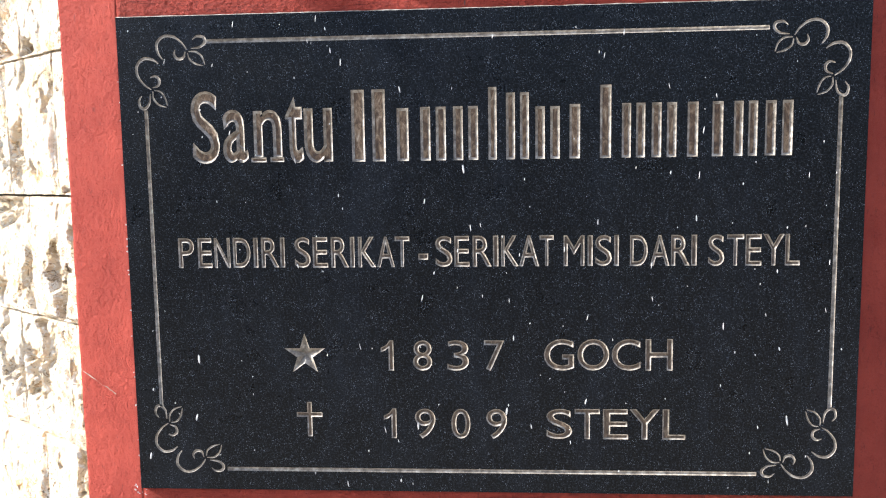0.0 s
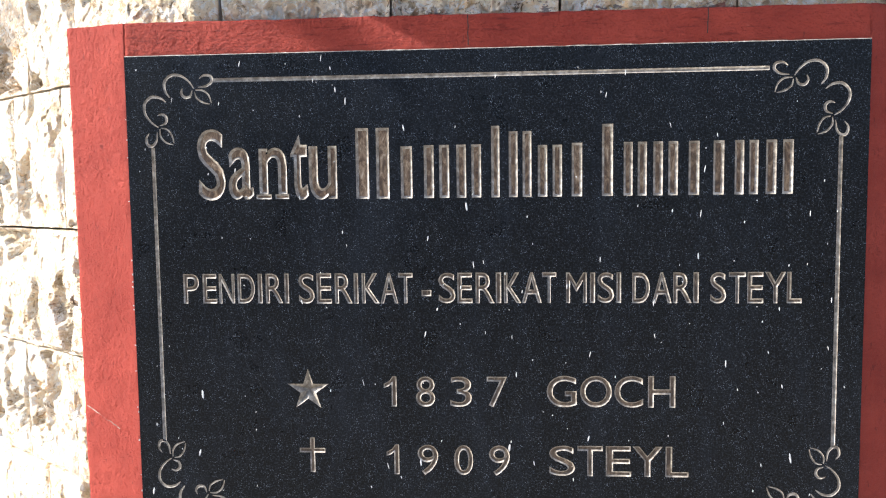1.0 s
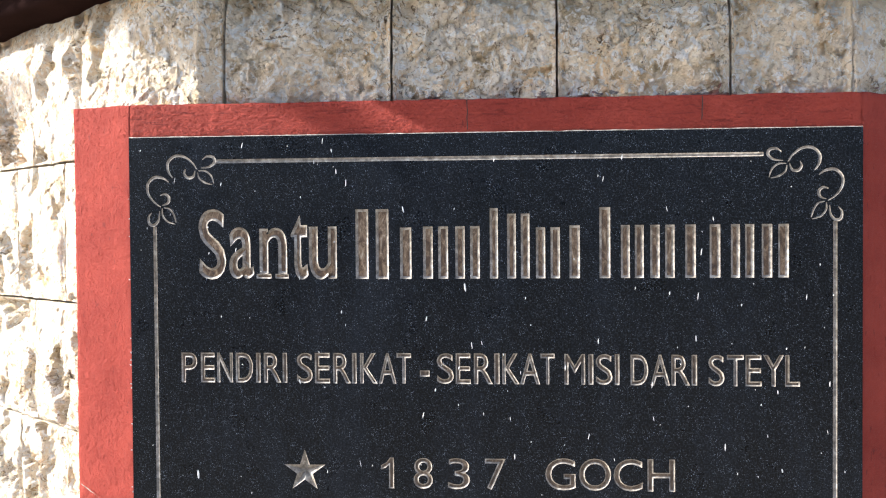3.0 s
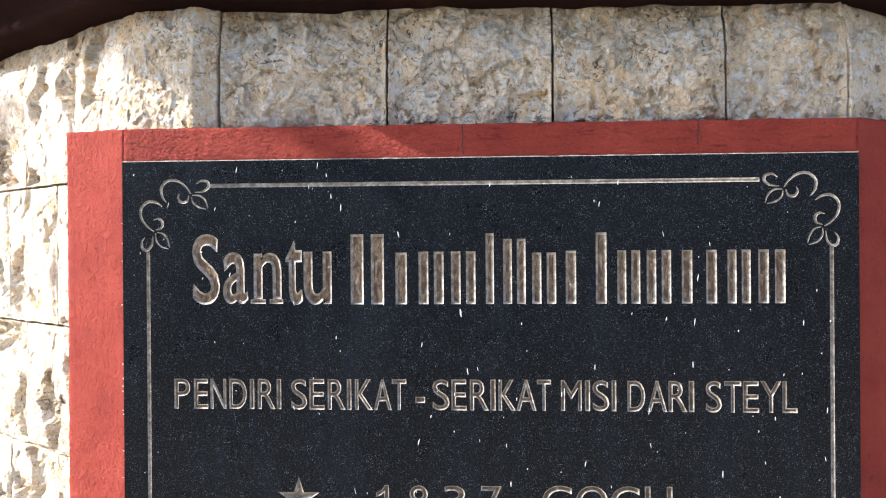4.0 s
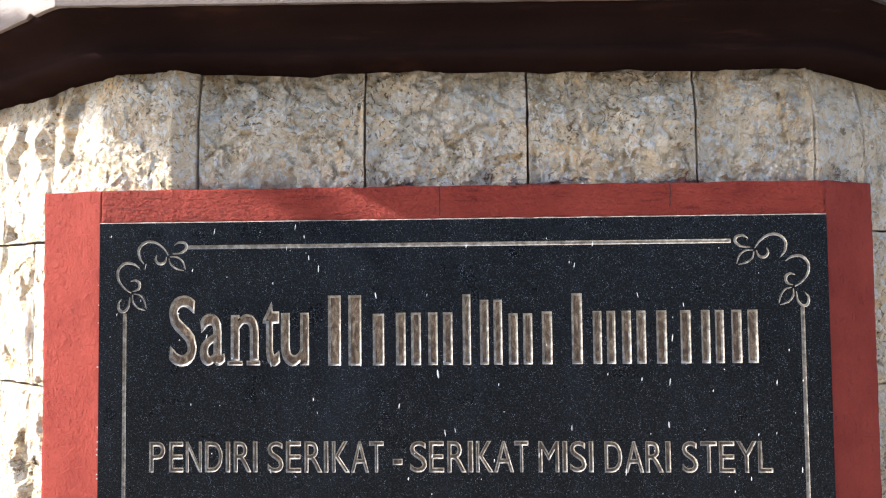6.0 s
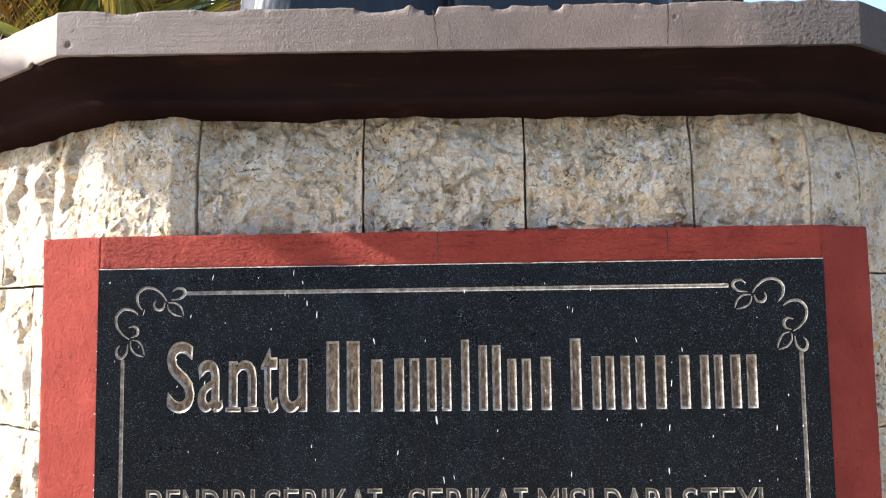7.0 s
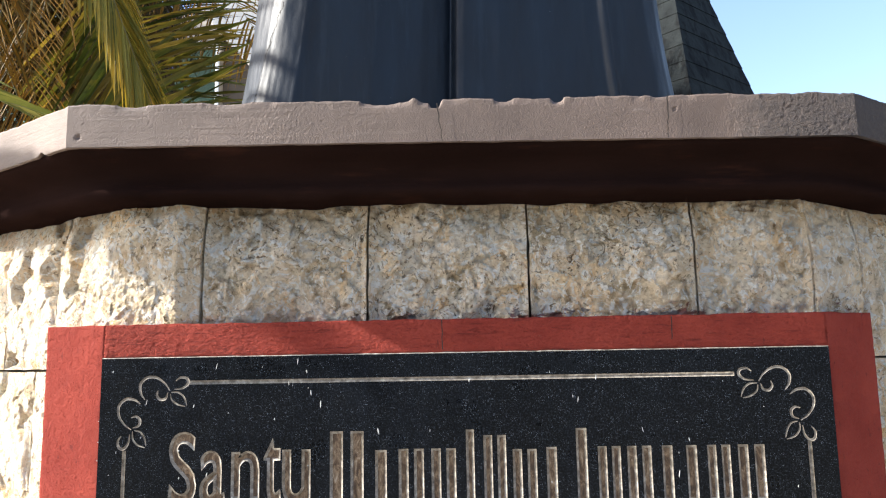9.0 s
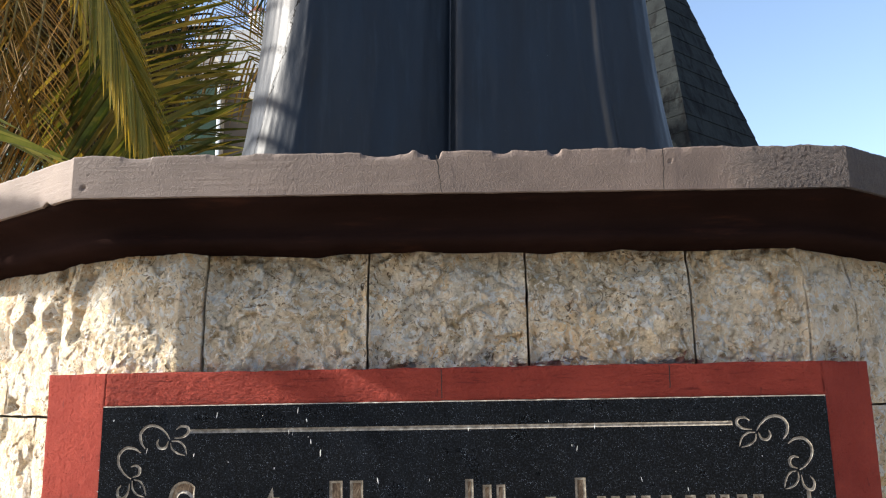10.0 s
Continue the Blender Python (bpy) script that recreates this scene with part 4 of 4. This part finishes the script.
# ---- coconut palm ----
palm = thing("palm_tree", "coconut palm with drooping green, yellowing and dry fronds", "palm tree", (-2.75, 2.6, 0))
tv, tf = [], []
for k in range(31):
    z = 4.7 * k / 30
    r = 0.16 - 0.05 * k / 30 + 0.012 * (k % 2)
    cx, cy = -2.75 + 0.45 * (z / 4.7) ** 2, 2.6 + 0.05 * math.sin(z)
    tv += [(cx + r * math.cos(math.tau * i / 14), cy + r * math.sin(math.tau * i / 14), z) for i in range(14)]
    if k:
        tf += [((k - 1) * 14 + i, (k - 1) * 14 + (i + 1) % 14, k * 14 + (i + 1) % 14, k * 14 + i) for i in range(14)]
part("trunk", mesh_of("trunk", tv, tf, TRUNK, True), palm)
CROWN = Vector((-2.3, 2.6, 4.75))


def frond(p0, p1, p2, leaf, material, seed, count=58, sag=0.6, forward=0.6, width=0.02, roll=0.0, bare=0.12):
    """A feather leaf: a stalk bent from p0 by p1 to p2, with a folded blade at either side all along it."""
    rng = random.Random(seed)
    slim = count > 22 and width < 0.032
    count, width = round(count * (1.7 if slim else 1.0)), width * (0.66 if slim else 1.0)
    p0, p1, p2 = Vector(p0), Vector(p1), Vector(p2)
    verts, faces, mats = [], [], []

    def along(t):
        return p0 * (1 - t) ** 2 + 2 * p1 * t * (1 - t) + p2 * t * t

    def heading(t):
        return ((p1 - p0) * (1 - t) + (p2 - p1) * t).normalized()

    steps = 24
    for k in range(steps + 1):
        t = k / steps
        d = heading(t)
        side = d.cross(Vector((0, 0, 1)))
        side = side.normalized() if side.length > 1e-3 else Vector((1, 0, 0))
        up = side.cross(d)
        r = 0.011 * (1 - 0.85 * t)
        verts += [along(t) + side * r, along(t) + up * r * 0.7, along(t) - side * r, along(t) - up * r * 0.5]
        if k:
            a = 4 * k
            faces += [(a - 4 + i, a - 4 + (i + 1) % 4, a + (i + 1) % 4, a + i) for i in range(4)]
            mats += [1] * 4
    for k in range(count):
        t = bare + (1 - bare) * (k + rng.random() * 0.5) / count
        d = heading(t)
        side = d.cross(Vector((0, 0, 1)))
        side = side.normalized() if side.length > 1e-3 else Vector((1, 0, 0))
        side = Matrix.Rotation(roll + rng.uniform(-0.1, 0.1), 3, d) @ side
        long = leaf * (0.35 + 0.65 * math.sin(math.pi * min(1.0, 0.15 + t * 0.85)) ** 0.7) * rng.uniform(0.8, 1.12)
        for sign in (-1, 1):
            if rng.random() < 0.06:
                continue
            aim = (d * forward * rng.uniform(0.88, 1.12) * (0.7 + 0.6 * t) + side * sign + Vector((0, 0, rng.uniform(-0.12, 0.03)))).normalized()
            at, w = along(t), width * rng.uniform(0.75, 1.15)
            tip_sag = sag * rng.uniform(0.7, 1.3)
            base = len(verts)
            flat = aim.cross(Vector((0, 0, 1)))
            flat = flat.normalized() if flat.length > 1e-3 else side
            twist = Matrix.Rotation(rng.uniform(-0.5, 0.5), 3, aim)
            flat = twist @ flat
            crease = aim.cross(flat)
            for i in range(6):
                q = i / 5
                c = at + aim * long * q + Vector((0, 0, -1)) * tip_sag * long * q * q
                ww = w * (0.55 + 1.0 * q) * (1 - q) ** 0.6 + 0.0008
                verts += [c - flat * ww * 0.5, c + crease * ww * 0.22, c + flat * ww * 0.5]
                if i:
                    b = base + 3 * i
                    faces += [(b - 3, b - 2, b + 1, b), (b - 2, b - 1, b + 2, b + 1)]
                    mats += [0, 0]
    me = mesh_of("frond", verts, faces, [material, STALK])
    me.polygons.foreach_set("material_index", mats)
    return part("frond", me, palm)


# fronds that hang into view, then the rest of the crown
frond((-2.2, 2.3, 4.65), (-1.60, 1.75, 3.75), (-1.03, 1.58, 2.38), 0.50, OLIVE_LEAF, 1, 70, 0.15, 4.2, 0.026, 0.5)
frond((-2.3, 2.6, 4.7), (-1.6, 2.5, 4.15), (-0.88, 2.3, 3.05), 0.50, YELLOW_LEAF, 2, 46, 0.45, 0.8, 0.028, 0.9)
frond((-2.25, 2.7, 4.6), (-1.75, 2.65, 3.85), (-1.20, 2.6, 3.14), 0.36, SHADE_LEAF, 3, 46, 0.12, 0.30, 0.030, 1.35, 0.3)
frond((-2.1, 2.4, 4.6), (-1.22, 1.85, 3.2), (-1.06, 1.75, 2.15), 0.62, GREEN_LEAF, 4, 46, 0.12, 0.35, 0.040, 1.45, 0.48)
frond((-2.1, 2.5, 4.6), (-1.36, 2.0, 3.1), (-1.14, 1.9, 2.1), 0.66, GREEN_LEAF, 15, 44, 0.10, 0.22, 0.040, 1.35, 0.45)
frond((-2.0, 2.4, 4.5), (-1.14, 1.8, 3.0), (-1.02, 1.7, 1.95), 0.55, GREEN_LEAF, 16, 40, 0.05, 0.12, 0.036, 1.45, 0.6)
frond((-2.3, 2.2, 4.6), (-1.3, 2.1, 4.3), (-0.75, 2.0, 3.35), 0.45, SHADE_LEAF, 10, 40, 0.25, 0.5, 0.028, 0.9, 0.3)
frond((-2.75, 2.2, 4.5), (-2.3, 0.9, 2.75), (-1.12, 0.72, 2.27), 0.52, PALE_LEAF, 5, 30, 0.20, 1.1, 0.050, 0.5, 0.40)
frond((-1.9, 2.4, 4.4), (-1.75, 2.3, 3.5), (-1.60, 2.2, 2.3), 0.60, DRY_LEAF, 6, 52, 0.5, 0.9, 0.028, 1.0)
frond((-1.8, 2.7, 4.2), (-1.70, 2.6, 3.4), (-1.68, 2.6, 2.4), 0.62, DRY_LEAF, 7, 52, 0.5, 0.8, 0.028, 1.4)
frond((-2.6, 2.2, 4.3), (-2.0, 2.1, 3.7), (-1.72, 2.0, 2.5), 0.62, YELLOW_LEAF, 8, 40, 0.5, 1.2, 0.026, 0.7)
frond((-2.5, 2.3, 4.5), (-2.1, 1.9, 3.9), (-1.72, 1.7, 2.75), 0.50, YELLOW_LEAF, 11, 40, 0.4, 2.2, 0.026, 0.7)
# those that reach forward beside the statue and shade it and the blocks below
frond(CROWN, (-2.25, 0.8, 4.5), (-2.2, 0.08, 2.80), 0.32, GREEN_LEAF, 9, 22, 0.2, 0.3, 0.060, 1.5)
frond(CROWN, (-3.3, 0.9, 2.86), (-2.02, -0.27, 2.815), 0.09, GREEN_LEAF, 12, 70, 0.25, 0.3, 0.040, 0.5, 0.55)
frond(CROWN, (-3.9, 1.1, 2.84), (-2.42, -0.06, 2.815), 0.09, GREEN_LEAF, 13, 70, 0.25, 0.3, 0.040, 0.5, 0.60)
frond(CROWN, (-3.5, 1.0, 2.92), (-2.10, -0.24, 2.865), 0.07, GREEN_LEAF, 14, 70, 0.25, 0.3, 0.040, 0.5, 0.60)
# bare yellow stalks hanging straight down
for x, z0, z1 in ((-1.56, 3.35, 2.74), (-1.43, 3.30, 2.87), (-1.66, 3.40, 2.85), (-1.70, 3.30, 2.80)):
    frond((x + 0.03, 1.6, z0), (x + 0.01, 1.6, (z0 + z1) / 2), (x - 0.02, 1.6, z1), 0.16, YELLOW_LEAF, int(-x * 100), 3, 0.6, 1.6, 0.016, 0.8)
rng = random.Random(21)
for k in range(22):
    tip = Vector((rng.uniform(-3.0, -1.85), rng.uniform(2.7, 3.5), rng.uniform(2.3, 3.0)))
    frond(CROWN + Vector((rng.uniform(-0.2, 0.3), rng.uniform(0, 0.4), -0.1)), (tip.x * 0.9 - 0.1, tip.y, 4.2), tip, rng.uniform(0.45, 0.68), (DRY_LEAF, DRY_LEAF, SHADE_LEAF, YELLOW_LEAF, DRY_LEAF, GREEN_LEAF)[k % 6], 30 + k, 56, rng.uniform(0.2, 0.7), rng.uniform(0.3, 1.1), 0.030, rng.uniform(0.0, 1.6))
for k in range(9):
    a = math.tau * k / 9 + 0.3
    out = Vector((math.cos(a), math.sin(a), 0))
    if out.x > 0.55:
        continue
    frond(CROWN, CROWN + out * 1.0 + Vector((0, 0, 0.8)), CROWN + out * 2.1 + Vector((0, 0, -0.5)), 0.6, GREEN_LEAF if k % 3 else YELLOW_LEAF, 60 + k, 50, 0.5, 0.7, 0.028)
